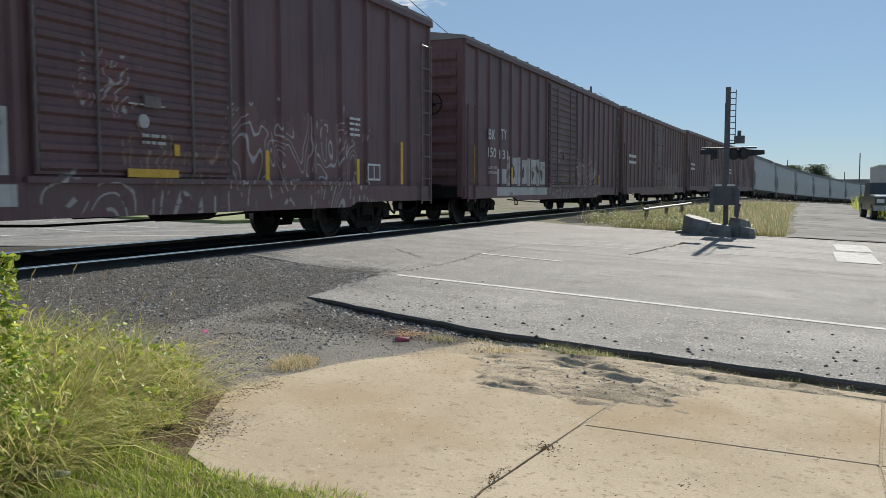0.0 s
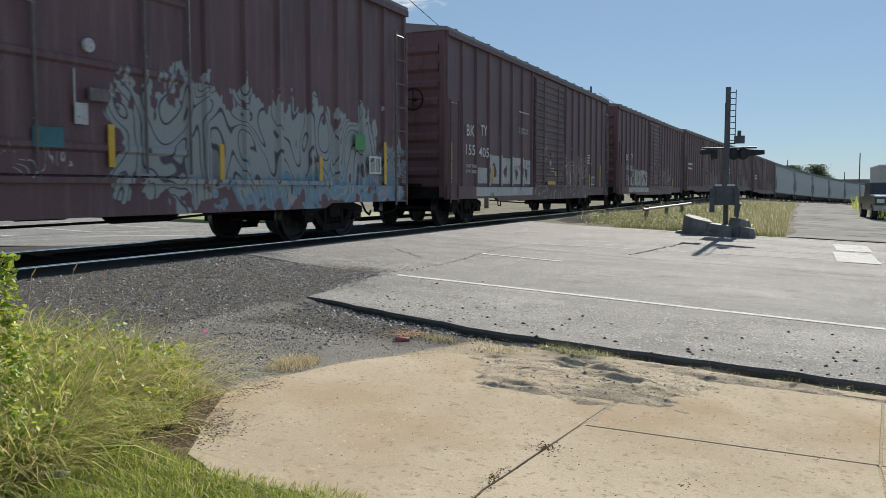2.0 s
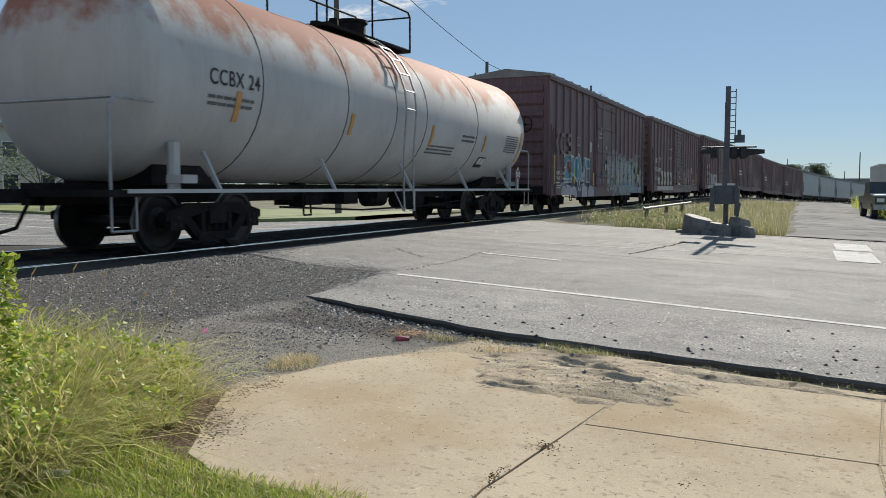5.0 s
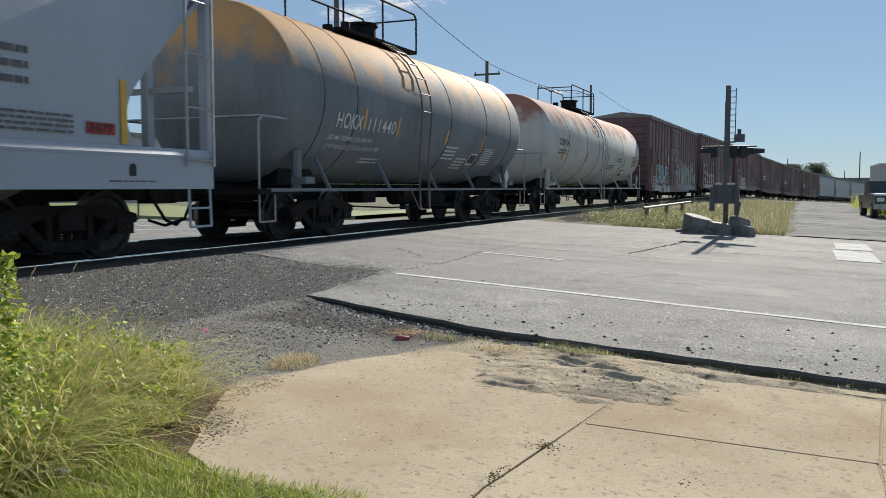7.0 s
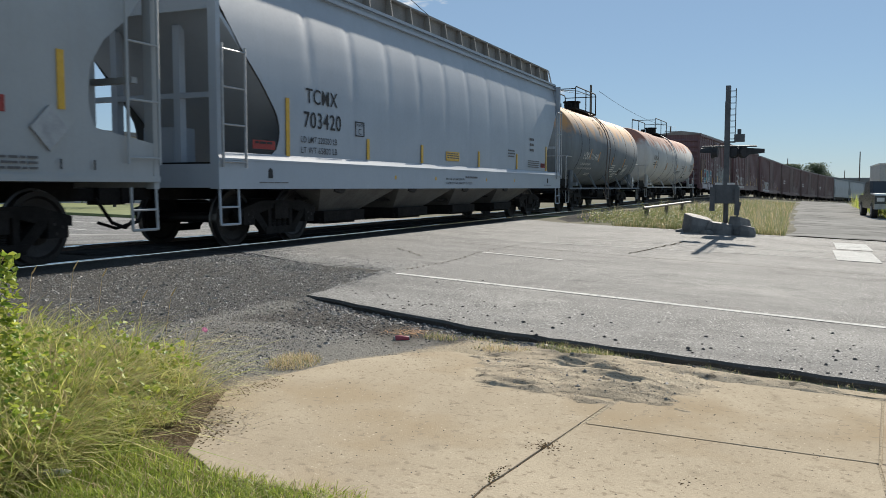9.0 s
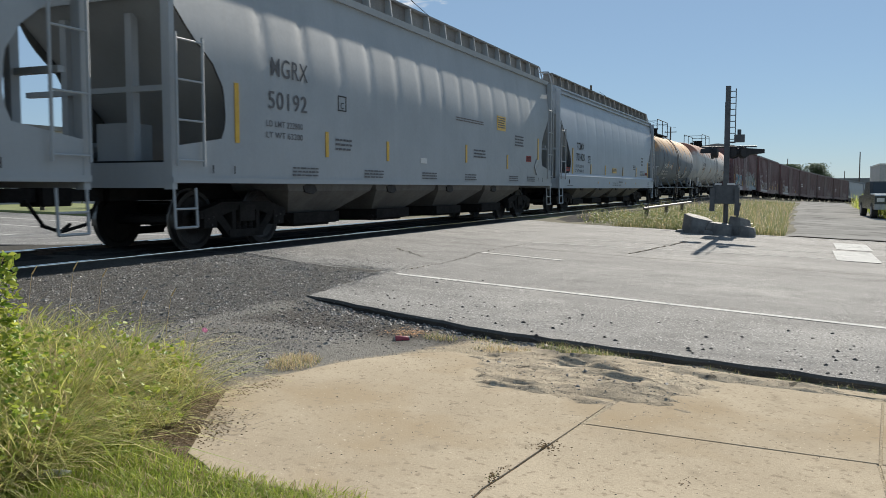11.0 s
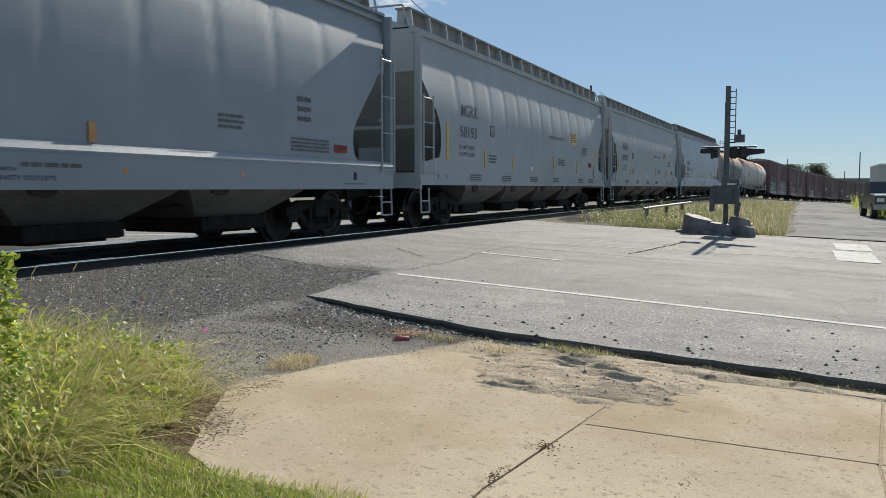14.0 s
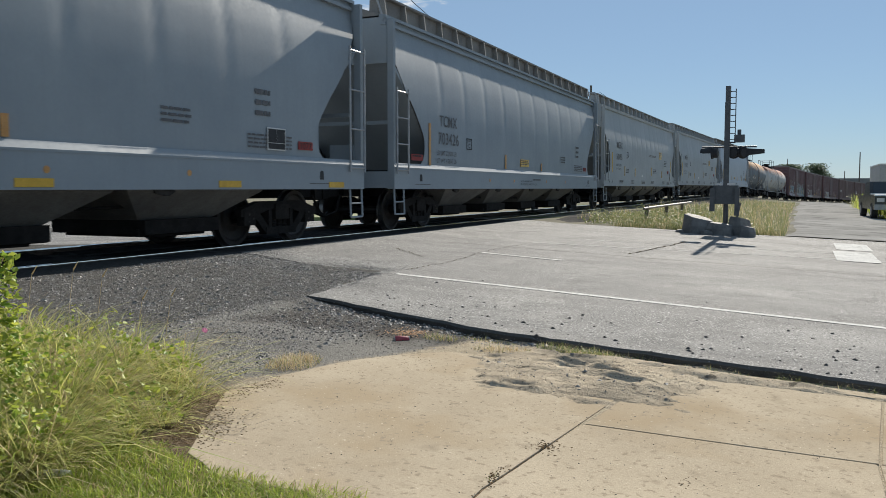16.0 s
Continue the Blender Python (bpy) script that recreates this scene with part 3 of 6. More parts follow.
def boxcar(L, paint, label, corrugated=False, turning=True, posts=True):
    car = thing("boxcar", label, "railway car", group="cars of the freight train")
    h = L / 2
    tc = h - 2.35
    s = Shape().box(-1.5, 1.5, -h, h, 1.0, 4.72)
    part("body", s, paint, car)
    # roof with shallow ridge and cross seams
    s = Shape().prism([(-1.57, 4.72), (1.57, 4.72), (1.57, 4.80), (0.0, 5.02), (-1.57, 4.80)], "y", -h - 0.03, h + 0.03)
    for i in range(int(L / 1.15)):
        y = -h + 0.6 + i * 1.15
        for sg in (-1, 1):
            s.prism([(0, 5.02), (sg * 1.55, 4.805), (sg * 1.55, 4.845), (0, 5.06)], "y", y, y + 0.08)
    part("roof", s, M_ROOF, car, "grey weathered steel roof")
    for sg in (-1, 1):
        s = Shape().box(sg * 1.5, sg * 1.60, -h, h, 4.60, 4.72)
        part("top_chord", s, paint, car)
        lo, m = 0.61, 5.2
        prof = [(-h, 0.70), (-m - 0.25, 0.70), (-m, lo), (m, lo), (m + 0.25, 0.70), (h, 0.70), (h, 1.02), (-h, 1.02)]
        part("side_sill", Shape().prism(prof, "x", sg * 1.47, sg * 1.57), paint, car)
    # vertical side posts, with a hat section
    if posts:
        n = int((h - 2.0) / 0.92)
        for i in range(n + 1):
            for sg in (-1, 1):
                y = sg * (2.05 + i * (h - 2.13) / n)
                for sd in (-1, 1):
                    hat = [(sd * 1.49, y - 0.075), (sd * 1.555, y - 0.04), (sd * 1.555, y + 0.04), (sd * 1.49, y + 0.075)]
                    part("side_post", Shape().prism(hat, "z", 1.02, 4.6), paint, car)
    # plug doors on both sides
    for sg in (-1, 1):
        d = part("door", Shape().box(sg * 1.5, sg * 1.555, -1.85, 1.62, 1.12, 4.5), paint, car, "ribbed steel sliding door")
        for z in ([1.22 + 0.21 * i for i in range(16)] if corrugated else (1.45, 2.45, 3.45, 4.3)):
            part("door_rib", Shape().prism([(sg * 1.55, z - 0.07), (sg * 1.59, z - 0.03), (sg * 1.59, z + 0.03), (sg * 1.55, z + 0.07)], "y", -1.8, 1.57), paint, d)
        for y in (-1.85, -0.95, 0.75, 1.60):
            part("lock_rod", Shape().tube((sg * 1.60, y, 1.15), (sg * 1.60, y, 4.45), 0.02, 6), M_DULL, d, "bare steel locking rod")
        part("door_handle", Shape().box(sg * 1.58, sg * 1.63, -0.2, 0.1, 2.0, 2.15), M_DULL, d)
        part("door_track", Shape().box(sg * 1.55, sg * 1.62, -2.0, 5.4, 1.02, 1.09), paint, car)
    # ends
    for sg in (-1, 1):
        for i in range(8):
            z = 1.35 + i * 0.42
            part("end_rib", Shape().prism([(sg * h, z - 0.13), (sg * (h + 0.06), z - 0.05), (sg * (h + 0.06), z + 0.05), (sg * h, z + 0.13)], "x", -1.35, 1.35), paint, car)
        for x in (-1.44, 1.44):
            part("corner_post", Shape().box(x - 0.07, x + 0.07, sg * h, sg * (h + 0.05), 0.75, 4.7), paint, car)
        part("end_platform", Shape().box(-0.9, 0.9, sg * h, sg * (h + 0.38), 1.04, 1.08).box(-1.5, 1.5, sg * (h - 0.3), sg * h, 0.72, 1.04), M_STEEL, car)
        ladder(car, sg * (h - 0.12), sg * (h - 0.62), 0.62, 3.1 if sg < 0 else 4.2, 1.60, 6 if sg < 0 else 8, M_DULL if sg > 0 else paint)
        coupler(car, sg * h, sg)
        truck(car, sg * tc, turning)
    bw = Shape()
    ring = [(0.75 + 0.26 * math.cos(a), -h - 0.20, 3.1 + 0.26 * math.sin(a)) for a in [math.pi * i / 8 for i in range(17)]]
    bw.path(ring, 0.018).path([ring[0], ring[8]], 0.014).path([ring[4], ring[12]], 0.014).tube((0.75, -h, 3.1), (0.75, -h - 0.2, 3.1), 0.04)
    part("brake_wheel", bw, M_STEEL, car)
    underframe(car, L)
    return car


def tank_profile(L, r, zc, bulge, inset):
    rings, n = [], 40
    ys = []
    e = L / 2 - inset
    for k in range(7):
        a = math.pi / 2 * k / 6
        ys.append((-e + bulge * (1 - math.sin(a)), max(0.06, r * math.sin(a) ** 0.55 if k else 0.06)))
    stations = [(-e + bulge * (1 - math.cos(math.pi / 2 * k / 8)), r * math.sin(math.pi / 2 * k / 8)) for k in range(9)]
    stations[0] = (-e, r * 0.03)
    stations += [(-y, rr) for y, rr in reversed(stations)]
    for y, rr in stations:
        rings.append([(rr * math.cos(2 * math.pi * i / n), y, zc + rr * math.sin(2 * math.pi * i / n)) for i in range(n)])
    return rings


def tankcar(L, paint, label, bands, mid, walk_y, dark):
    car = thing("tank_car", label, "railway car", group="cars of the freight train")
    h, r, zc = L / 2, 1.58, 2.62
    part("tank_shell", Shape().loft(tank_profile(L, r, zc, 0.62, 0.42)), paint, car, smooth=True)
    for y in bands:
        ring = [[((r + o) * math.cos(2 * math.pi * i / 40), y + dy, zc + (r + o) * math.sin(2 * math.pi * i / 40)) for i in range(40)] for o, dy in ((-0.01, -0.014), (0.006, -0.010), (0.006, 0.010), (-0.01, 0.014))]
        part("tank_band", Shape().loft(ring, caps=False), M_STEEL, car, "dark seam band")
    for sg in (-1, 1):
        part("side_sill", Shape().box(sg * 1.46, sg * 1.56, -h + 0.3, h - 0.3, 0.885, 0.94), paint, car)
        for i in range(5):
            y = -h + 2.2 + i * (L - 4.4) / 4
            part("sill_brace", Shape().prism([(sg * 1.53, 0.93), (sg * 1.47, 0.93), (sg * 1.16, 1.46), (sg * 1.22, 1.50)], "y", y - 0.025, y + 0.025), paint, car)
        # end platforms with handrails
        y = sg * (h - 0.25)
        part("end_platform", Shape().box(-1.55, 1.55, sg * (h - 1.15), sg * h, 0.84, 0.93), M_STEEL, car)
        s = Shape()
        for x in (-1.45, 1.45):
            s.path([(x, sg * (h - 0.12), 0.93), (x, sg * (h - 0.12), 2.0), (x, sg * (h - 0.22), 2.1), (x, sg * (h - 0.9), 2.1)], 0.022)
            s.path([(x, sg * (h - 0.12), 0.93), (x, sg * (h - 0.12), 0.40), (x, sg * (h - 0.55), 0.40), (x, sg * (h - 0.55), 0.93)], 0.018)
        s.path([(-1.45, sg * (h - 0.22), 2.1), (1.45, sg * (h - 0.22), 2.1)], 0.022)
        s.path([(-1.45, sg * (h - 0.12), 1.5), (-0.4, sg * (h - 0.12), 1.5)], 0.018)
        part("handrail", s, M_GREY, car)
        s = Shape().prism([(sg * (h - 2.9), 1.0), (sg * (h - 1.5), 1.0), (sg * (h - 1.5), 1.9), (sg * (h - 2.2), 1.6)], "x", -0.85, 0.85)
        part("tank_saddle", s, M_STEEL, car)
        s = Shape().tube((1.25, sg * (h - 1.5), 0.93), (1.25, sg * (h - 1.5), 1.6), 0.09, 8).box(1.2, 1.5, sg * (h - 1.4), sg * (h - 1.7), 1.02, 1.14)
        part("bracket", s, paint, car)
        coupler(car, sg * h, sg)
        truck(car, sg * (h - 2.6), True)
    # ladder over the side of the tank
    for sg in (1,):
        s = Shape()
        arc = [((r + 0.12) * math.cos(a), zc + (r + 0.12) * math.sin(a)) for a in [radians(d) for d in (78, 65, 52, 39, 26, 13, 0)]] + [(1.62, 1.6), (1.62, 0.92), (1.64, 0.46)]
        for y in (mid - 0.24, mid + 0.24):
            s.path([(sg * x, y, z) for x, z in arc], 0.022)
        rungs = arc[:-1] + [(1.64, 0.47)]
        s.path([(1.62, mid - 0.7, 0.92), (1.64, mid - 0.3, 0.47)], 0.018).path([(1.62, mid + 0.3, 0.92), (1.64, mid + 0.24, 0.47)], 0.018)
        steel = M_DULL if dark else M_GREY
        lad = part("ladder", s, steel, car, "side ladder curving over the tank")
        for x, z in rungs:
            part("rung", cached("tank_rung%d" % dark, lambda: Shape().tube((0, -0.24, 0), (0, 0.24, 0), 0.016, 6).mesh("rung").copy()), steel, lad, "", (sg * x, mid, z))
    # top walkway, rails and manway
    a, b = walk_y
    s = Shape().box(-0.72, 0.72, a, b, 4.16, 4.22)
    for y in np.arange(a + 0.05, b, 0.16):
        s.box(0.35, 0.70, y, y + 0.04, 4.22, 4.245)
    part("top_walkway", s, M_STEEL, car, "black grated walkway")
    s = Shape()
    for x in (-0.7, 0.7):
        s.path([(x, a, 4.2), (x, a, 5.0), (x, a + 0.12, 5.1), (x, b - 0.12, 5.1), (x, b, 5.0), (x, b, 4.2)], 0.024)
        s.tube((x, (a + b) / 2, 4.2), (x, (a + b) / 2, 5.1), 0.022)
    for y in (a, b):
        s.path([(-0.7, y, 5.0), (0.7, y, 5.0)], 0.02)
    part("safety_rail", s, M_STEEL, car)
    c = (a + b) / 2
    s = Shape().tube((0, c + 0.3, 4.1), (0, c + 0.3, 4.62), 0.33, 18).tube((0, c + 0.3, 4.62), (0, c + 0.3, 4.68), 0.38, 18)
    for x, y, rr in ((0.2, c - 0.8, 0.10), (-0.3, c - 0.7, 0.12)):
        part("valve", Shape().tube((x, y, 4.1), (x, y, 4.52), rr, 10), M_STEEL, car)
    part("manway", s, M_STEEL, car, "round bolted manway")
    part("bottom_outlet", Shape().tube((0.1, mid - 2.0, 1.05), (0.1, mid - 2.0, 0.55), 0.16, 12).box(-0.25, 0.5, mid - 2.3, mid - 1.7, 0.62, 0.8), M_STEEL, car)
    part("valve_box", Shape().box(-0.5, 0.6, mid - 1.0, mid - 0.4, 0.62, 0.9), M_STEEL, car)
    underframe(car, L)
    return car


def on_tank(z, r=1.58, zc=2.62):
    """Half width of the tank at a height."""
    return math.sqrt(max(0.01, r * r - (z - zc) ** 2)) + 0.012


def wrap(ob):
    """Bends a flat marking round the tank."""
    for v in ob.data.vertices:
        v.co.x = on_tank(v.co.z) + (v.co.x - 1.57)
    return ob


def hopper(L, paint, label, style, turning=True):
    car = thing("hopper_car", label, "railway car", group="cars of the freight train")
    h = L / 2
    if style == "smooth":       # deep sill, curved side, eave trough
        prof = [(1.50, 1.44), (1.51, 1.7), (1.515, 2.2), (1.51, 2.7), (1.49, 3.1), (1.45, 3.5), (1.40, 3.8), (1.34, 4.1), (1.28, 4.36)]
        notch = [(0.02, 4.36), (0.08, 3.9), (0.34, 3.5), (0.68, 3.05), (1.15, 2.6), (1.55, 2.15), (1.64, 1.9), (1.58, 1.6), (1.35, 1.44)]
        seams, depth = [-h + 2.6 + i * (L - 5.2) / 9 for i in range(10)], 0.005
    else:                        # rounder, fluted shoulder
        prof = [(1.53, 1.06), (1.54, 1.5), (1.54, 2.0), (1.54, 2.5), (1.535, 2.9), (1.51, 3.2), (1.46, 3.55), (1.41, 3.85), (1.37, 4.15), (1.34, 4.42)]
        notch = [(0.02, 4.42), (0.05, 3.6), (0.45, 3.1), (0.90, 2.75), (1.14, 2.4), (1.18, 1.9), (1.05, 1.62), (0.7, 1.56), (0.05, 1.55), (0.02, 1.06)]
        seams, depth = [-h + 2.2 + i * (L - 4.4) / 12 for i in range(13)], 0.009

    def inset(z):
        for (a, z1), (b, z0) in zip(notch, notch[1:]):
            if z0 <= z <= z1:
                return b + (a - b) * (z - z0) / max(1e-6, z1 - z0)
        return 0.02

    n = 150
    zs = [prof[0][1] + (prof[-1][1] - prof[0][1]) * i / 22 for i in range(23)]
    xs = [float(np.interp(z, [p[1] for p in prof], [p[0] for p in prof])) for z in zs]
    for sg in (-1, 1):
        rings = []
        for x, z in zip(xs, zs):
            e = h - inset(z)
            row = []
            for j in range(n + 1):
                y = -e + 2 * e * j / n
                near = min(abs(y - q) for q in seams)
                w = smooth01(2.5, 3.5, z) * (1 - 0.6 * smooth01(3.9, 4.3, z))
                d = depth * w * math.exp(-(near / 0.12) ** 2) + 0.006 * math.exp(-(near / 0.05) ** 2)
                row.append((sg * (x - d), y, z))
            rings.append(row)
        part("side_sheet", Shape().loft(rings, closed=False), paint, car, smooth=True)
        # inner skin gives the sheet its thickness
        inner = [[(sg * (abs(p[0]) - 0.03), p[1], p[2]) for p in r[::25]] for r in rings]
        part("side_lining", Shape().loft(inner, closed=False), M_HOP_DARK, car)
        if style == "smooth":
            part("side_sill", Shape().box(sg * 1.42, sg * 1.555, -h, h, 0.93, 1.36), paint, car)
            part("sill_ledge", Shape().prism([(sg * 1.50, 1.36), (sg * 1.565, 1.36), (sg * 1.565, 1.39), (sg * 1.524, 1.48), (sg * 1.50, 1.48)], "y", -h, h), paint, car)
            part("eave", Shape().prism([(sg * 1.24, 4.34), (sg * 1.36, 4.34), (sg * 1.36, 4.40), (sg * 1.30, 4.40), (sg * 1.30, 4.48), (sg * 1.37, 4.48), (sg * 1.37, 4.54), (sg * 1.20, 4.56)], "y", -h, h), paint, car, "light ribbed eave channel")
        else:
            part("side_sill", Shape().box(sg * 1.40, sg * 1.56, -h, h, 1.02, 1.10), paint, car)
            part("eave", Shape().prism([(sg * 1.30, 4.40), (sg * 1.40, 4.40), (sg * 1.42, 4.52), (sg * 1.26, 4.55)], "y", -h, h), paint, car)
    roof = [(-1.30, 4.54), (1.30, 4.54), (0.75, 4.72), (0.0, 4.78), (-0.75, 4.72)]
    part("roof", Shape().prism(roof, "y", -h + 0.05, h - 0.05), M_ROOF if style == "smooth" else paint, car)
    # roof hatches in a trough
    for i in range(4):
        y, d = -h + 1.0 + (i + 0.5) * (L - 2.0) / 4, (L - 2.0) / 8 - 0.02
        part("hatch_cover", Shape().box(-0.34, 0.34, y - d, y + d, 4.74, 4.88).box(-0.42, 0.42, y - 0.06, y + 0.06, 4.80, 4.93), M_ROOF, car)
    for sg in (-1, 1):
        s = Shape().box(sg * 0.80, sg * 1.16, -h + 0.25, h - 0.25, 4.98, 5.02)
        part("running_board", s, M_ROOF, car, "grated roof walkway")
        k = 18
        key = "bracket%s%d" % (style, sg)
        br_mesh = cached(key, lambda: Shape().prism([(sg * 0.80, 4.68), (sg * 1.22, 4.54), (sg * 1.16, 4.98), (sg * 0.82, 4.98)], "y", -0.02, 0.02).mesh("walkway_bracket"))
        for i in range(k + 1):
            part("walkway_bracket", br_mesh, M_ROOF if style == "smooth" else paint, car, loc=(0, -h + 0.35 + i * (L - 0.7) / k, 0))
        part("walkway_skirt", Shape().box(sg * 1.02, sg * 1.04, -h + 0.3, h - 0.3, 4.60, 4.98), M_ROOF, car)
    for sg in (-1, 1):
        # corner posts, end frame and slope sheet
        y0, y1 = sorted((sg * (h - 0.10), sg * h))
        for x in (-1, 1):
            part("corner_post", Shape().box(x * 1.40, x * 1.54, y0, y1, 0.93, 4.45), paint, car)
        part("end_panel", Shape().box(-1.38, 1.38, sg * (h - 0.06), sg * (h - 0.02), 3.55, 4.5), paint, car)
        s = Shape().prism([(sg * (h - 0.05), 3.6), (sg * (h - 0.05), 3.68), (sg * (h - 2.9), 1.25), (sg * (h - 2.9), 1.10)], "x", -1.46, 1.46)
        part("slope_sheet", s, paint, car, "sloping end sheet")
        s = Shape().box(-1.42, 1.42, y0, y1, 0.95, 1.30)
        part("end_sill", s, paint, car)
        for x in (-0.62, 0.62):
            part("end_brace", Shape().box(x - 0.06, x + 0.06, sg * (h - 0.35), sg * (h - 0.22), 1.3, 3.4), paint, car)
        part("crossbar", Shape().box(-1.4, 1.4, sg * (h - 0.31), sg * (h - 0.215), 2.30, 2.38), paint, car)
        part("valve_box", Shape().box(-0.3, 0.3, sg * (h - 1.0), sg * (h - 0.5), 1.3, 1.9), paint, car)
        part("air_tank", Shape().tube((-0.9, sg * (h - 0.5), 1.5), (-0.9, sg * (h - 1.2), 1.5), 0.16, 10), paint, car)
        part("platform", Shape().box(-1.4, 1.4, sg * (h - 1.6), sg * (h - 0.1), 1.28, 1.33), M_STEEL, car)
        ladder(car, sg * (h - 0.05), sg * (h - 0.60), 1.25, 3.05 if sg < 0 else 3.6, 1.60, 4, M_GREY if style == "smooth" else paint)
        s = Shape().path([(1.52, sg * (h - 0.05), 0.95), (1.54, sg * (h - 0.05), 0.40), (1.54, sg * (h - 0.5), 0.40), (1.52, sg * (h - 0.5), 0.95)], 0.02)
        s.tube((1.54, sg * (h - 0.05), 0.66), (1.54, sg * (h - 0.5), 0.66), 0.016)
        part("stirrup_step", s, paint, car, "hanging step below the corner")
        s = Shape().path([(1.25, sg * (h - 0.1), 4.5), (1.1, sg * (h - 0.02), 5.02), (-1.1, sg * (h - 0.02), 5.02), (-1.25, sg * (h - 0.1), 4.5)], 0.025)
        part("end_rail", s, M_GREY, car)
        coupler(car, sg * h, sg)
        truck(car, sg * (h - 2.2), turning)
    # four outlet bays
    for i in range(4):
        y = (i - 1.5) * 3.2
        w = 1.58
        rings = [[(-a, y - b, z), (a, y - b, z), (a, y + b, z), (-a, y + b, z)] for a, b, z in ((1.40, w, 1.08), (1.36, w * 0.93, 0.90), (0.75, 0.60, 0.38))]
        # Solid black plate paints the shade inside an oval opening; no hole is cut.
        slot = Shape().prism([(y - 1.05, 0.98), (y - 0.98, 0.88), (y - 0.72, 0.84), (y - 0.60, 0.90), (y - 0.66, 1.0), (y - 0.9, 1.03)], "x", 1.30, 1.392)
        bay = part("outlet_bay", Shape().loft(rings), M_HOP_DARK, car, "dark grey tapered discharge bay")
        part("outlet_gate", Shape().box(-0.75, 1.02, y - 0.80, y + 0.80, 0.30, 0.50).box(-0.7, 0.9, y - 0.6, y + 0.6, 0.25, 0.31).tube((0.9, y - 0.85, 0.33), (0.9, y + 0.85, 0.33), 0.05), M_STEEL, bay)
        part("access_slot", slot, M_BLACK, bay, "black plate standing for the bay's dark opening")
    part("centre_sill", Shape().box(-0.22, 0.22, -h + 0.2, h - 0.2, 0.76, 1.02), M_STEEL, car)
    if style == "smooth":
        part("train_pipe", Shape().path([(0.9, -h + 3, 0.75), (0.95, 0, 0.62), (0.9, h - 3, 0.75)], 0.025), M_STEEL, car)
    return car


def run(car, front, back):
    MOVERS.append((car, (front + back) / 2))


def length(front, back):
    return (back - front) * V


def reflectors(car, rows, mat, x=1.60, w=0.10):
    for y, z0, z1 in rows:
        part("reflector", Shape().box(x - 0.012, x, y - w / 2, y + w / 2, z0, z1), mat, car, "yellow reflective strip")


def mark_side(c, number):
    """White road marks and pale lower panels of the brown boxcars."""
    lettering("BK", -7.74, -7.20, 2.30, 2.58, M_WHITE, c)
    lettering("TY", -6.74, -6.25, 2.36, 2.64, M_WHITE, c)
    lettering(number[0], -7.79, -7.15, 1.82, 2.08, M_WHITE, c)
    lettering(number[1], -6.87, -6.11, 1.80, 2.05, M_WHITE, c)
    lettering("LD LMT 159500", -7.78, -7.05, 1.50, 1.58, M_WHITE, c)
    lettering("LT WT 60500", -7.78, -7.05, 1.36, 1.44, M_WHITE, c)
    for k in range(5):
        y0, top = -6.85 + k * 0.979, 1.52 if k == 0 else 1.84 + 0.04 * (k % 2)
        panel = plate("pale_panel", y0, y0 + 0.79, 1.10, top, M_PANEL, c, 1.506, label="pale weathered side panel")
        if k:
            blot = [(y0 + 0.38 + (0.15 + 0.16 * noise.noise((k * 3.37, i * 0.83, 0.4))) * math.cos(i * 0.628), 1.42 + (0.17 + 0.20 * noise.noise((k * 2.71, i * 0.77, 5.3))) * math.sin(i * 0.628)) for i in range(10)]
            part("rust_patch", Shape().prism(blot, "x", 1.505, 1.510), M_RAIL, panel, "rusty bare patch")
            part("pale_post", Shape().prism([(1.492, y0 - 0.165), (1.559, y0 - 0.13), (1.559, y0 - 0.05), (1.492, y0 - 0.015)], "z", 1.04, 1.90), M_PANEL, c)
    plate("pale_band", -7.05, -2.1, 0.76, 1.00, M_PANEL, c, 1.575)


# brown boxcar with white lower panels
L1 = length(-2.22, -0.32)
c = boxcar(L1, M_BOX_A, "dark brown weathered boxcar with pale graffiti and ribbed door", corrugated=True)
mark_side(c, ("155", "405"))
bars(4, 5.2, 5.6, 1.9, 2.3, M_WHITE, c)
lettering("SECURE BOTH HALVES", -3.52, -2.58, 2.71, 2.79, M_PANEL, c, 1.567)
lettering("BEFORE MOVING CAR", -3.52, -2.58, 2.61, 2.69, M_PANEL, c, 1.567)
bars(1, -3.5, -2.5, 3.2, 3.27, M_WHITE, c)
reflectors(c, [(-8.82, 1.09, 2.06), (-5.83, 1.10, 1.58), (2.51, 1.09, 1.56), (5.46, 1.04, 1.52), (7.36, 1.05, 1.94)], M_YEL)
part("reflector", Shape().box(1.60, 1.612, -0.50, 0.43, 1.10, 1.21), M_YEL, c, "yellow reflective strip")
bars(1, -0.47, 0.18, 1.99, 2.04, M_PANEL, c, 1.62)
part("roundel", Shape().tube((1.56, -0.20, 1.82), (1.615, -0.20, 1.82), 0.09, 16), M_PANEL, c)
bars(2, -0.25, 0.18, 1.48, 1.66, M_PANEL, c, 1.62)
part("reflector", Shape().box(1.60, 1.612, 0.36, 0.46, 1.40, 1.55), M_YEL, c, "yellow reflective strip")
plate("tally_board", 5.89, 6.41, 1.12, 1.45, M_WHITE, c, 1.575)
plate("tally_field", 5.93, 6.13, 1.16, 1.41, M_BOX_A, c, 1.579)
plate("tally_field", 6.17, 6.37, 1.16, 1.41, M_BOX_A, c, 1.579)
run(c, -2.22, -0.32)

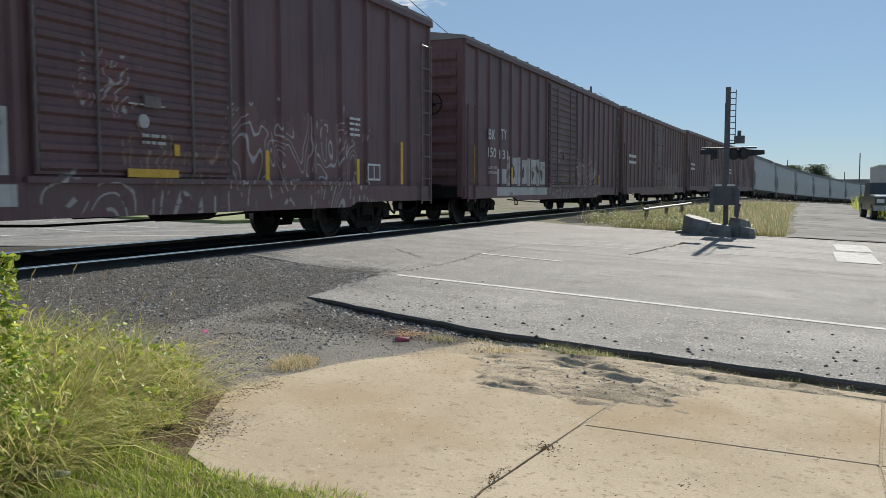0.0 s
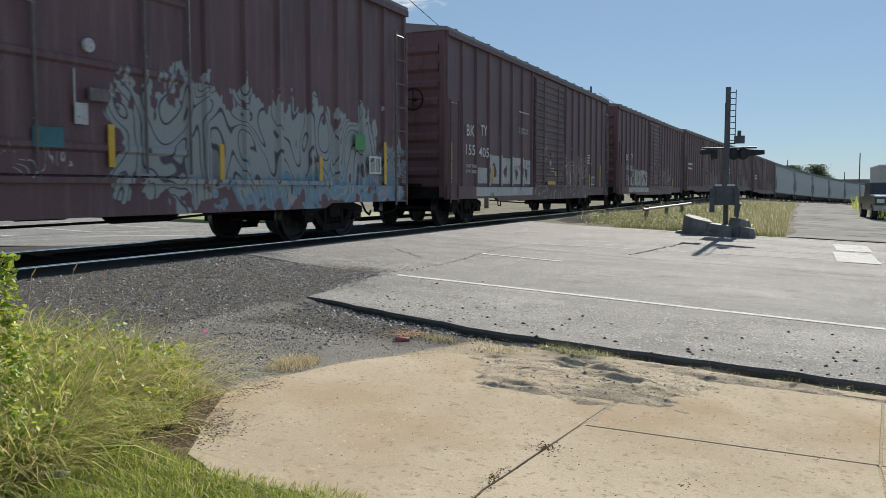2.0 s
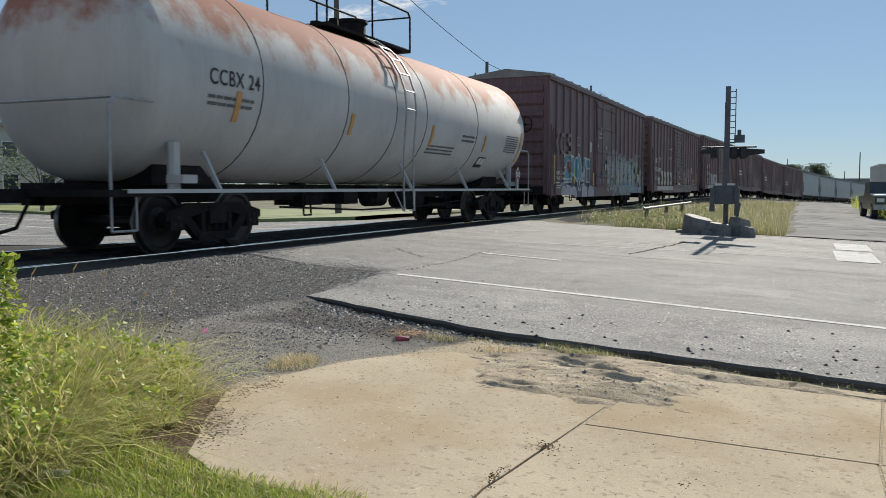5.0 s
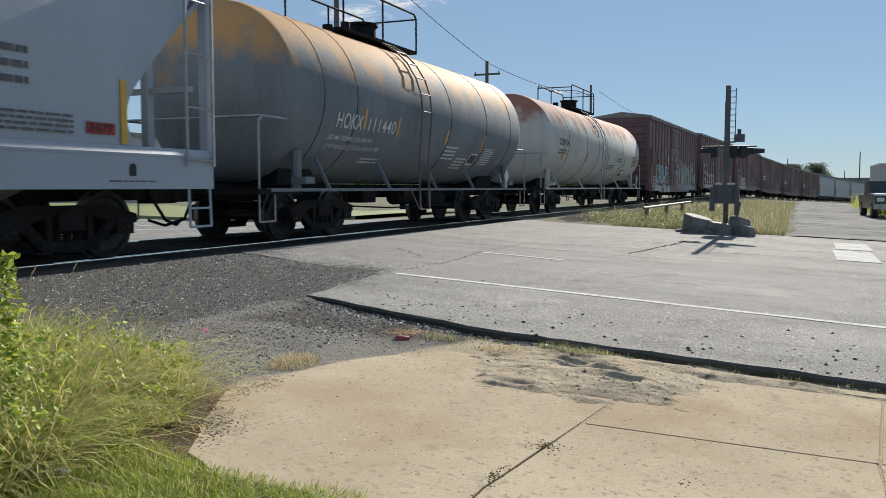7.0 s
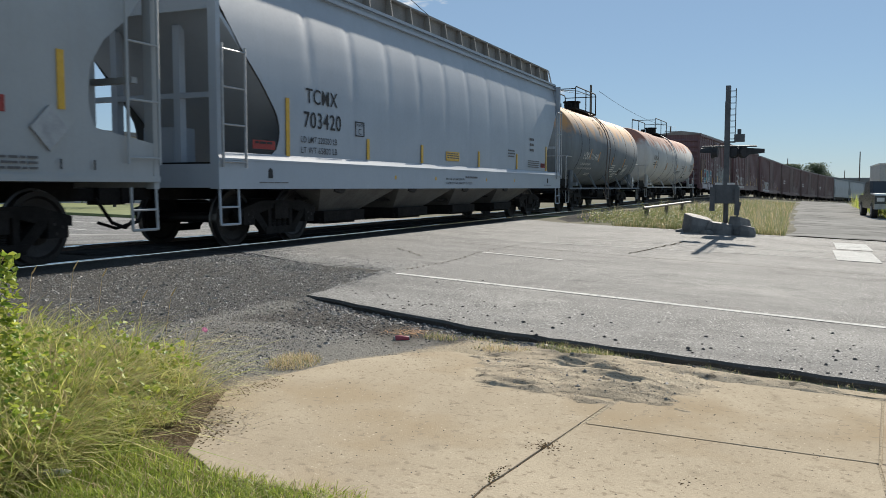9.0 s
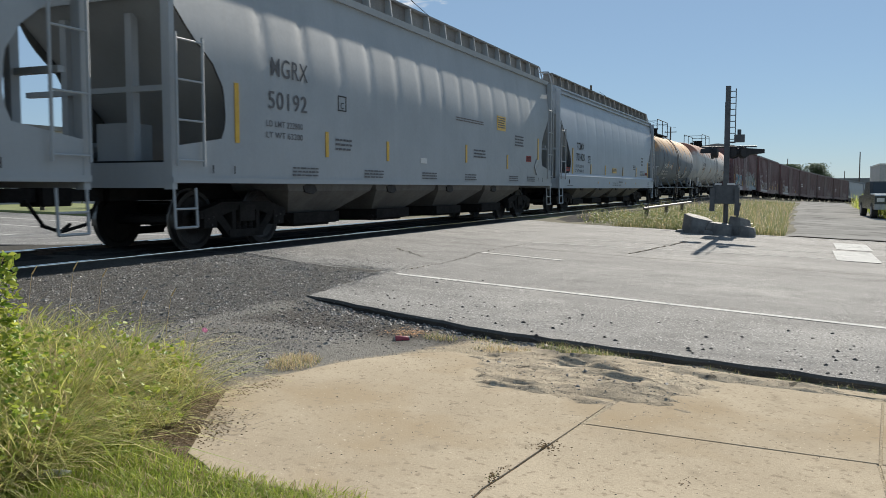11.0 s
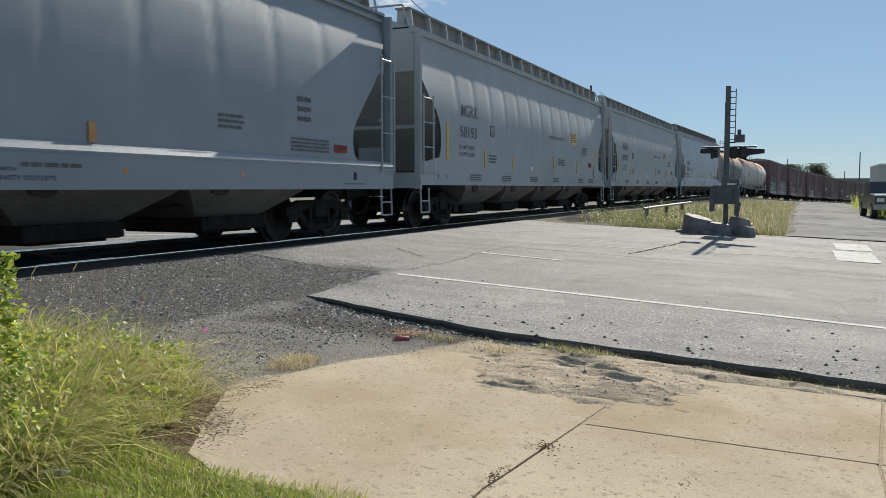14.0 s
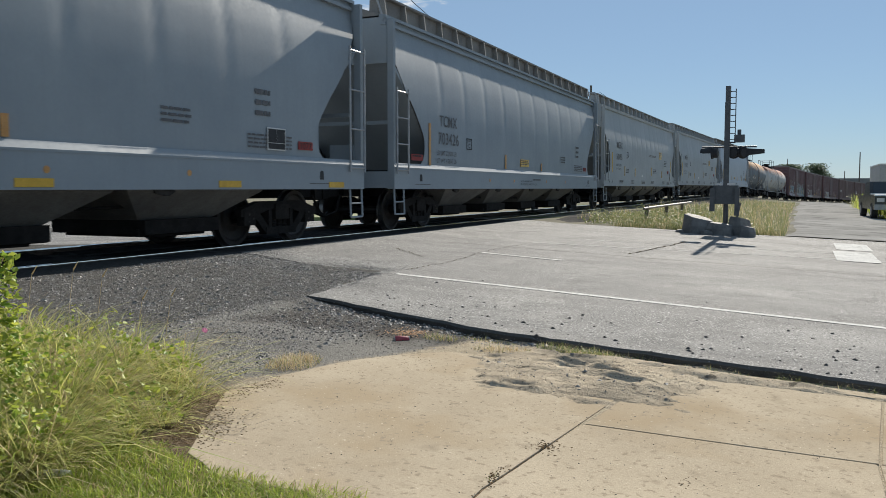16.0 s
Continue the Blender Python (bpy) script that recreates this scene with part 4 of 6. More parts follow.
# red-brown boxcar with large faded letters and teal graffiti
c = boxcar(length(-0.085, 1.735), M_BOX_B, "red-brown boxcar with teal and white graffiti and faded letters")
plate("letter_block", -8.02, -7.86, 2.15, 2.95, M_TAN, c, 1.567)
part("letter_block", Shape().prism([(-7.80, 2.52), (-7.52, 2.93), (-7.36, 2.93), (-7.60, 2.54), (-7.34, 2.17), (-7.52, 2.17)], "x", 1.561, 1.567), M_TAN, c)
for y0, y1, z0, z1 in ((-7.14, -7.00, 2.24, 2.80), (-7.08, -6.66, 2.76, 2.90), (-7.08, -6.66, 2.14, 2.28), (-6.18, -5.76, 2.80, 2.94), (-6.26, -6.12, 2.56, 2.86), (-6.18, -5.80, 2.48, 2.62), (-5.86, -5.72, 2.26, 2.54), (-6.22, -5.78, 2.16, 2.30)):
    plate("letter_block", y0, y1, z0, z1, M_TAN, c, 1.567)
lettering("17", -7.85, -7.35, 1.75, 2.05, M_TAN, c)
lettering("22", -7.05, -6.60, 1.75, 2.05, M_TAN, c)
lettering("82", -6.10, -5.65, 1.70, 2.0, M_RUST, c)
lettering("LD LMT 213400", -7.95, -6.62, 1.42, 1.54, M_WHITE, c)
lettering("LT WT 72600", -7.95, -6.62, 1.24, 1.36, M_WHITE, c)
bars(2, -7.7, -7.2, 0.9, 1.05, M_WHITE, c)
plate("white_stripe", -8.0, -7.35, 1.12, 1.16, M_WHITE, c)
reflectors(c, [(-8.05, 1.09, 2.08), (-5.43, 1.12, 1.62), (-2.43, 1.05, 1.57), (0.15, 1.22, 1.74), (2.28, 1.09, 1.60), (5.02, 1.10, 1.52), (7.5, 1.05, 1.9)], M_YEL)
part("paper_notice", Shape().prism([(-2.97, 2.40), (-2.70, 2.38), (-2.66, 2.62), (-2.68, 2.76), (-2.88, 2.80), (-2.98, 2.78)], "x", 1.56, 1.566), M_SPRAY, c, "torn white paper notice")
plate("paper_notice", -0.41, -0.21, 1.71, 1.96, M_SPRAY, c, 1.600)
plate("paper_notice", -1.79, -1.64, 2.65, 2.74, M_SPRAY, c, 1.600)
plate("teal_label", -1.0, -0.58, 1.42, 1.65, M_TEAL, c, 1.600)
for y0, y1, z0, z1 in ((-3.04, -3.02, 2.24, 2.36), (-2.95, -2.76, 2.22, 2.24), (-2.78, -2.76, 2.22, 2.30), (-0.41, -0.39, 1.85, 2.35)):
    plate("chalk_mark", y0, y1, z0, z1, M_SPRAY, c, 1.60)
lettering("LOCK", -1.30, -0.92, 3.34, 3.44, M_SPRAY, c, 1.606)
lettering("DOORS BEFORE", -1.69, -0.90, 3.16, 3.26, M_SPRAY, c, 1.606)
lettering("MOVING CAR", -1.66, -0.92, 2.99, 3.08, M_SPRAY, c, 1.606)
for y0, y1, z0, z1 in ((-4.95, -4.55, 2.55, 2.565), (-4.95, -4.55, 2.845, 2.86), (-4.95, -4.935, 2.55, 2.86), (-4.565, -4.55, 2.55, 2.86)):
    plate("stencil_frame", y0, y1, z0, z1, M_SPRAY, c)
plate("tally_board", 6.85, 7.35, 1.25, 1.6, M_WHITE, c, 1.575)
plate("tally_field", 6.90, 7.08, 1.29, 1.56, M_BOX_B, c, 1.579)
plate("tally_field", 7.12, 7.30, 1.29, 1.56, M_BOX_B, c, 1.579)
plate("notice", 6.3, 6.7, 1.7, 2.0, surf("green_label", (0.10, 0.30, 0.12), (0.14, 0.36, 0.15), 5, bump=0), c, 1.575)
part("roundel", Shape().tube((1.56, -0.16, 2.65), (1.60, -0.16, 2.65), 0.085, 16), M_SPRAY, c)
run(c, -0.085, 1.735)

# pale tank car with rusty top
c = tankcar(length(1.945, 3.81), M_TANK_A, "grey-white tank car with rust-stained top and red placard", (-5.6, -2.9, -0.87, 0.66, 3.88), -0.42, (-2.2, 1.6), False)
for y, z0, z1 in ((-2.7, 1.96, 2.35), (1.06, 1.93, 2.39), (4.55, 1.93, 2.34), (-6.2, 1.95, 2.4), (7.55, 1.75, 2.6)):
    wrap(part("reflector", Shape().box(1.57, 1.578, y - 0.06, y + 0.06, z0, (z0 + z1) / 2).box(1.57, 1.578, y - 0.06, y + 0.06, (z0 + z1) / 2, z1), M_ORANGE, c, "faded orange reflective strip"))
wrap(bars(2, 2.9, 3.75, 2.06, 2.28, M_INK, c))
wrap(bars(3, 1.0, 2.6, 1.72, 1.95, M_INK, c))
wrap(bars(8, 6.2, 7.25, 1.95, 2.45, M_INK, c))
wrap(plate("label_board", 4.55, 5.10, 1.52, 1.79, M_BLACK, c, 1.574))
wrap(plate("label_field", 4.60, 4.80, 1.60, 1.76, M_WHITE, c, 1.580))
wrap(plate("label_field", 4.85, 5.05, 1.60, 1.76, M_WHITE, c, 1.580))
wrap(lettering("CCBX 24", -6.9, -5.7, 2.45, 2.68, M_BLACK, c))
wrap(bars(2, -6.9, -5.8, 2.1, 2.3, M_INK, c))
d = part("placard", Shape().prism([(6.98, 1.36), (7.20, 1.14), (7.42, 1.36), (7.20, 1.58)], "x", 1.585, 1.597), M_WHITE, c, "white diamond hazard placard")
part("placard_edge", Shape().prism([(7.02, 1.36), (7.20, 1.18), (7.38, 1.36), (7.20, 1.54)], "x", 1.597, 1.600), M_RED, d)
part("number_panel", Shape().box(1.600, 1.603, 7.07, 7.33, 1.30, 1.42), M_WHITE, d)
lettering("1993", 7.09, 7.31, 1.32, 1.40, M_BLACK, d, 1.606)
part("placard_holder", Shape().box(1.54, 1.584, 7.12, 7.28, 0.94, 1.5), M_GREY, c)
run(c, 1.945, 3.81)

# dark tank car
c = tankcar(length(3.99, 5.48), M_TANK_B, "slate-grey tank car with tan upper part and white lettering", (-5.1, -3.9, 0.75, 3.2, 5.2), -0.95, (-2.9, 0.6), True)
wrap(lettering("HOKX", -4.58, -3.62, 2.06, 2.34, M_WHITE, c))
wrap(lettering("111440", -3.36, -2.20, 2.06, 2.32, M_WHITE, c))
wrap(lettering("LD LMT 202990 LB 92 050 KG", -4.72, -3.05, 1.84, 1.92, M_WHITE, c))
wrap(lettering("LT WT 60102 LB 27 250 KG NEW 09-1989", -4.72, -2.60, 1.68, 1.76, M_WHITE, c))
wrap(bars(2, -3.1, -2.3, 1.42, 1.55, M_WHITE, c))
wrap(bars(4, 0.75, 1.5, 1.6, 1.95, M_WHITE, c))
wrap(bars(4, 1.7, 2.4, 1.4, 1.7, M_WHITE, c))
wrap(bars(8, 3.4, 4.1, 1.55, 2.0, M_WHITE, c))
wrap(plate("label_board", 2.57, 3.01, 1.55, 1.84, M_WHITE, c, 1.574))
wrap(plate("label_field", 2.61, 2.77, 1.59, 1.80, M_BLACK, c, 1.578))
wrap(plate("label_field", 2.81, 2.97, 1.59, 1.80, M_BLACK, c, 1.578))
for y, z0, z1 in ((-3.54, 2.08, 2.48), (-2.06, 2.02, 2.42), (0.6, 1.95, 2.3), (3.1, 1.9, 2.3)):
    wrap(part("reflector", Shape().box(1.57, 1.576, y - 0.05, y + 0.05, z0, z1), M_ORANGE, c, "faded orange reflective strip"))
part("placard", Shape().prism([(4.6, 1.28), (4.8, 1.08), (5.0, 1.28), (4.8, 1.48)], "x", 1.585, 1.597), M_WHITE, c, "white diamond hazard placard")
part("placard_holder", Shape().box(1.54, 1.584, 4.72, 4.88, 0.94, 1.4), M_GREY, c)
run(c, 3.99, 5.48)


def arrow_marks(c, rows, mat):
    for y, z in rows:
        part("jacking_mark", Shape().box(1.57, 1.574, y - 0.012, y + 0.012, z - 0.12, z), mat, c)


def smooth_hopper(front, back, number, label, paint=M_HOP_A):
    c = hopper(length(front, back), paint, label, "smooth")
    fresh = paint is M_HOP_A
    ink, strip = (M_BLACK, M_YEL) if fresh else (M_INK, M_ORANGE)
    if number:
        lettering("TCMX", -6.98, -5.92, 2.40, 2.66, ink, c, 1.53)
        lettering(number, -7.05, -5.80, 1.98, 2.26, ink, c, 1.53)
        lettering("LD LMT 220200 LB", -7.15, -5.95, 1.72, 1.83, ink, c, 1.53)
        lettering("LT WT 65800 LB", -7.15, -5.95, 1.54, 1.65, ink, c, 1.53)
        for a, b, z0, z1 in ((-5.25, -4.90, 1.93, 1.95), (-5.25, -4.90, 2.19, 2.21), (-5.25, -5.23, 1.93, 2.21), (-4.92, -4.90, 1.93, 2.21)):
            plate("stencil_frame", a, b, z0, z1, M_BLACK, c, 1.53)
        lettering("PLATE", -5.2, -4.95, 2.12, 2.17, M_BLACK, c, 1.53)
        lettering("C", -5.14, -5.02, 1.97, 2.08, M_BLACK, c, 1.53)
    plate("red_label", -8.48, -7.88, 1.56, 1.70, M_RED, c, 1.50)
    plate("red_label", 7.1, 7.55, 1.60, 1.74, M_RED, c, 1.53)
    lettering("3077", 7.14, 7.51, 1.62, 1.72, M_BLACK, c, 1.534)
    bars(1, -8.42, -7.94, 1.60, 1.68, M_BLACK, c, 1.504)
    reflectors(c, [(-7.55, 1.47, 2.43), (-4.75, 1.5, 1.9), (-2.2, 1.5, 1.9), (1.4, 1.5, 1.9), (4.6, 1.5, 1.95), (7.7, 1.5, 2.3)] if fresh else [(-7.55, 1.47, 2.43), (-2.2, 1.5, 1.9), (1.4, 1.5, 1.75)], strip, 1.535)
    plate("yellow_label", -0.81, 0.02, 1.60, 1.82, M_YEL, c, 1.53)
    bars(3, -0.76, -0.03, 1.63, 1.79, M_INK, c, 1.534)
    bars(3, 5.9, 6.3, 2.0, 2.5, M_INK, c, 1.53)
    bars(4, 5.7, 6.9, 1.55, 1.8, M_INK, c, 1.53)
    bars(3, 3.8, 4.4, 1.8, 2.05, M_INK, c, 1.53)
    lettering("THIS CAR IS EQUIPPED WITH", -0.9, 0.30, 1.125, 1.18, M_BLACK, c, 1.561)
    bars(1, 0.36, 1.2, 1.13, 1.235, M_INK, c, 1.561)
    lettering("STAINLESS STEEL GRAVITY OUTLETS", -0.9, 0.82, 1.035, 1.09, M_BLACK, c, 1.561)
    bars(1, -8.4, -7.6, 1.0, 1.04, M_INK, c, 1.561)
    bars(1, 7.4, 8.2, 1.0, 1.04, M_INK, c, 1.561)
    for y in (-3.6, -1.5, 1.9, 4.3):
        part("yellow_dot", Shape().tube((1.555, y, 1.16), (1.560, y, 1.16), 0.045, 12), strip, c)
    for y in (-8.1, 7.8):
        part("jacking_plate", Shape().tube((1.555, y, 1.20), (1.562, y, 1.20), 0.06, 12).box(1.555, 1.562, y - 0.06, y + 0.06, 1.1, 1.2), M_BLACK, c)
    run(c, front, back)
    return c


def fluted_hopper(front, back, number, label):
    c = hopper(length(front, back), M_HOP_B, label, "fluted")
    if number:
        lettering("MGRX", -7.0, -5.92, 2.74, 3.04, M_INK, c, 1.552)
        lettering(number, -7.08, -5.95, 2.22, 2.50, M_INK, c, 1.552)
        lettering("LD LMT 222800", -7.15, -6.1, 1.93, 2.03, M_INK, c, 1.552)
        lettering("LT WT 63200", -7.15, -6.1, 1.75, 1.85, M_INK, c, 1.552)
        for a, b, z0, z1 in ((-4.9, -4.6, 2.36, 2.38), (-4.9, -4.6, 2.62, 2.64), (-4.9, -4.88, 2.36, 2.64), (-4.62, -4.6, 2.36, 2.64)):
            plate("stencil_frame", a, b, z0, z1, M_BLACK, c, 1.552)
        lettering("C", -4.81, -4.69, 2.40, 2.52, M_BLACK, c, 1.552)
    reflectors(c, [(-7.9, 1.63, 2.52), (-5.3, 1.5, 1.95), (-2.9, 1.5, 1.9), (1.48, 1.59, 2.04), (4.7, 1.5, 1.9), (7.75, 1.85, 2.53)], M_YEL, 1.556)
    plate("yellow_label", 3.8, 4.52, 2.56, 2.96, M_YEL, c, 1.552)
    bars(5, 3.86, 4.46, 2.6, 2.92, M_INK, c, 1.556)
    bars(2, 0.8, 2.7, 2.58, 2.70, M_DULL, c, 1.552)
    bars(4, 5.4, 6.2, 2.15, 2.5, M_INK, c, 1.552)
    bars(3, 2.0, 2.9, 1.7, 1.95, M_INK, c, 1.552)
    bars(3, -5.0, -4.4, 1.6, 1.85, M_INK, c, 1.552)
    for y in (-6.4, -3.9, -1.2, 1.4, 4.9, 6.6):
        bars(3, y, y + 0.8, 1.12, 1.30, M_INK, c, 1.552)
    plate("red_label", 6.5, 7.0, 1.76, 1.94, M_RED, c, 1.552)
    lettering("3077", 6.55, 6.95, 1.79, 1.91, M_BLACK, c, 1.556)
    plate("white_label", -1.3, -0.95, 1.5, 1.62, M_WHITE, c, 1.552)
    part("placard_holder", Shape().prism([(7.30, 1.62), (7.56, 1.36), (7.82, 1.62), (7.56, 1.88)], "x", 1.55, 1.575), M_GREY, c, "empty grey diamond placard holder")
    arrow_marks(c, [(-8.5, 1.28), (-8.0, 1.28), (7.7, 1.28), (8.2, 1.28)], M_BLACK)
    run(c, front, back)
    return c


smooth_hopper(5.60, 7.587, "703420", "pale blue-grey covered hopper car with deep side sill")
fluted_hopper(7.716, 9.69, "50192", "light grey covered hopper car with fluted shoulders")
fluted_hopper(9.84, 11.84, "50193", "light grey covered hopper car with fluted shoulders")
smooth_hopper(11.985, 13.98, "703426", "dull grey covered hopper car with deep side sill", M_HOP_C)
c = smooth_hopper(14.12, 16.10, "", "grey covered hopper car with black and white label board", M_HOP_C)
board = plate("label_board", 6.2, 6.71, 1.56, 1.92, M_WHITE, c, 1.536, label="black and white label board")
for y0, y1, z0, z1 in ((6.22, 6.45, 1.68, 1.90), (6.46, 6.69, 1.68, 1.90), (6.22, 6.69, 1.58, 1.67)):
    plate("label_field", y0, y1, z0, z1, M_BLACK, board, 1.540)
for y in (-1.5, 1.73, 5.2, 8.3):
    part("reflector", Shape().box(1.556, 1.566, y - 0.26, y + 0.26, 0.96, 1.06), M_YEL, c, "yellow reflective strip")

# the rest of the train, far ahead
t0 = -2.445
far_box = boxcar(2.0 * V, M_BOX_C, "dark brown boxcar far ahead in the train", turning=False)
bars(2, -8.2, -6.5, 2.0, 2.6, M_WHITE, far_box)
far_hop = hopper(2.0 * V, M_HOP_B, "light grey hopper car far ahead in the train", "fluted", turning=False)
second = boxcar(2.0 * V, M_BOX_A, "dark brown boxcar with white road marks and pale lower panels", corrugated=True, turning=False)
mark_side(second, ("150", "131"))
reflectors(second, [(-8.82, 1.09, 2.06), (-5.83, 1.10, 1.58), (5.46, 1.04, 1.52)], M_YEL)
for i in range(20):
    src = far_box if i < 4 else far_hop
    c = second if i == 0 else src if i in (1, 4) else copy_thing(src, Matrix())
    run(c, t0 - 2.0, t0)
    t0 -= 2.12

# ---------- ground, road and track ----------
def road_z(x):
    a = abs(x)
    return -0.03 - 0.05 * smooth01(1.2, 3.0, a) - 0.5 * min(1.0, max(0.0, (a - 2) / 12))


def near_edge(x):
    if x < 4.6:
        return 7.56 + min(2.2, (4.6 - x) * 7.0) + max(0.0, 4.28 - x) * 0.28
    if x < 7.1:
        return 7.56 - (x - 4.6) * 0.32
    return 6.76 - max(0.0, min(x, 12.0) - 7.4) * 0.105


def far_edge(x):
    return 24.7 + max(0.0, 2.0 - x) * 0.33


def ground_z(x, y):
    z = road_z(x)
    if y < near_edge(x) + 0.3:
        z += 0.005 - (0.056 - 0.03 * smooth01(0.3, 0.0, near_edge(x) - y) * max(0.0, noise.noise((x * 2.1, 5, 0)) + 0.3)) * smooth01(4.35, 5.0, x)
        z -= 0.025 * smooth01(0.32, 0.10, near_edge(x) - y) * smooth01(4.9, 5.6, x)     # washed-out gutter under the lip
    elif y < far_edge(x):
        z -= 0.10
    else:
        z -= 0.02
    bump = 0.006 * noise.noise((x * 1.7, y * 1.7, 0.3)) if abs(x) > 1.3 else 0
    return z + bump + fall(y)


def steps(*spans):
    out = []
    for a, b, d in spans:
        out += list(np.arange(a, b - 1e-6, d))
    return [float(v) for v in out] + [float(spans[-1][1])]


def sheet(name, xs, ys, zf, mat, label, category, choose=None, mats=()):
    v = [(x, y, zf(x, y)) for y in ys for x in xs]
    k = len(xs)
    f = [(j * k + i, j * k + i + 1, (j + 1) * k + i + 1, (j + 1) * k + i) for j in range(len(ys) - 1) for i in range(k - 1)]
    me = bpy.data.meshes.new(name)
    me.from_pydata(v, [], f)
    me.materials.append(mat)
    for m in mats:
        me.materials.append(m)
    if choose:
        for p in me.polygons:
            p.material_index = choose(p.center[0], p.center[1])
    me.polygons.foreach_set("use_smooth", [True] * len(me.polygons))
    ob = new(name, me)
    return tagged(ob, label, category, kind="structure")


def soil_kind(x, y):
    if y > near_edge(x) + 0.3 or y < -3 or abs(x) > 14:
        return 0
    return 1


sheet("ground", steps((-3000, -300, 900), (-300, -60, 40), (-60, -14, 4), (-14, -3, 1), (-3, 12, 0.12), (12, 20, 1), (20, 100, 20), (100, 3000, 725)),
      steps((-400, -40, 60), (-40, -2, 4), (-2, 9, 0.12), (9, 40, 1), (40, 140, 10), (140, 500, 60), (500, 4500, 1000)),
      ground_z, M_GROUND, "gravel and dirt ground with dry weeds", "ground", soil_kind, (M_YARD,))

# road slab with a broken near lip
xs = steps((-90, -14, 4), (-14, -3, 1), (-3, 12, 0.10), (12, 40, 2))
edge = [near_edge(x) + 0.05 * noise.noise((x * 2.3, 0, 0)) + 0.025 * noise.noise((x * 9, 3, 0)) for x in xs]
s = Shape()
rings = []
for q in range(46):
    f = (q / 45) ** 1.5
    rings.append([(x, e + (far_edge(x) - e) * f, road_z(x) + 0.004 * noise.noise((x * 0.9, q * 0.7, 5))) for x, e in zip(xs, edge)])
lip = [[(x, e - 0.03, road_z(x) - 0.02 - 0.03 * max(0, noise.noise((x * 6, 1, 1)))) for x, e in zip(xs, edge)],
       [(x, e + 0.02, road_z(x) - 0.16) for x, e in zip(xs, edge)]]
road = part("road", Shape().loft(rings, closed=False), M_ASPHALT, smooth=True)
tagged(road, "worn grey asphalt road rising to the crossing", "road", kind="structure")
part("road_lip", Shape().loft([rings[0]] + lip, closed=False), M_GRAVEL, road, "broken dark asphalt edge")
back = [[(x, far_edge(x), road_z(x)) for x in xs], [(x, far_edge(x) + 0.03, road_z(x) - 0.16) for x in xs]]
part("road_back", Shape().loft(back, closed=False), M_ASPHALT_DARK, road)


def stripe(y0, k, xa, xb, w, name="road_line", label="worn white painted road line"):
    rows, x = [], xa
    pts = []
    while x < xb + 1e-6:
        pts.append(x)
        x += 0.25
    for o in (0, w):
        rows.append([(x, y0 + k * (x - 4.5) + o, road_z(x) + 0.0045) for x in pts])
    ob = part(name, Shape().loft(rows, closed=False), M_LINE)
    return tagged(ob, label, "road marking", kind="structure")


stripe(9.82, -0.125, 4.5, 30, 0.12)
stripe(13.55, -0.19, 4.3, 6.0, 0.12)
stripe(13.3, -0.19, 10.7, 12.5, 0.12)
stripe(16.6, 0.19, 4.3, 14.0, 0.07)
stripe(18.3, 0.16, 5.0, 14.0, 0.06)
stripe(24.0, 0.06, 5.0, 40.0, 0.12)
stripe(16.4, -0.33, -40, -3, 0.14)
stripe(19.8, -0.33, -40, -3, 0.14)
stripe(13.2, -0.33, -40, -3, 0.14)
for y0, y1, x0, x1 in ((17.3, 20.0, 10.04, 10.80), (20.5, 22.9, 10.14, 10.88)):
    bar = Shape().loft([[(x0 + (x1 - x0) * f, y, road_z(x0 + (x1 - x0) * f) + 0.009) for f in (0, 0.5, 1)] for y in (y0, (y0 + y1) / 2, y1)], closed=False)
    tagged(part("stop_bar", bar, M_LINE), "worn white painted bar on the road", "road marking", kind="structure")
# sealed cracks in the asphalt
rnd = random.Random(5)
for (xa, ya), (xb, yb) in (((2.83, 13.2), (3.8, 12.2)), ((4.4, 10.4), (4.45, 11.9)), ((4.45, 11.9), (4.25, 13.7)), ((4.25, 13.7), (4.3, 16.1)), ((6.46, 15.5), (6.97, 20.0)), ((3.0, 15.2), (12, 14.6)), ((4.5, 21.6), (13, 21.2))):
    row_a, row_b = [], []
    for i in range(25):
        f = i / 24
        x, y = xa + (xb - xa) * f + rnd.uniform(-0.04, 0.04), ya + (yb - ya) * f + rnd.uniform(-0.04, 0.04)
        row_a.append((x, y, road_z(x) + 0.006))
        row_b.append((x + 0.010 + (0.03 if xa == 6.46 else 0), y + 0.012 + rnd.uniform(0, 0.018), road_z(x) + 0.006))
    tagged(part("road_crack", Shape().loft([row_a, row_b], closed=False), M_JOINT), "dark sealed crack in the asphalt", "road crack", kind="structure")

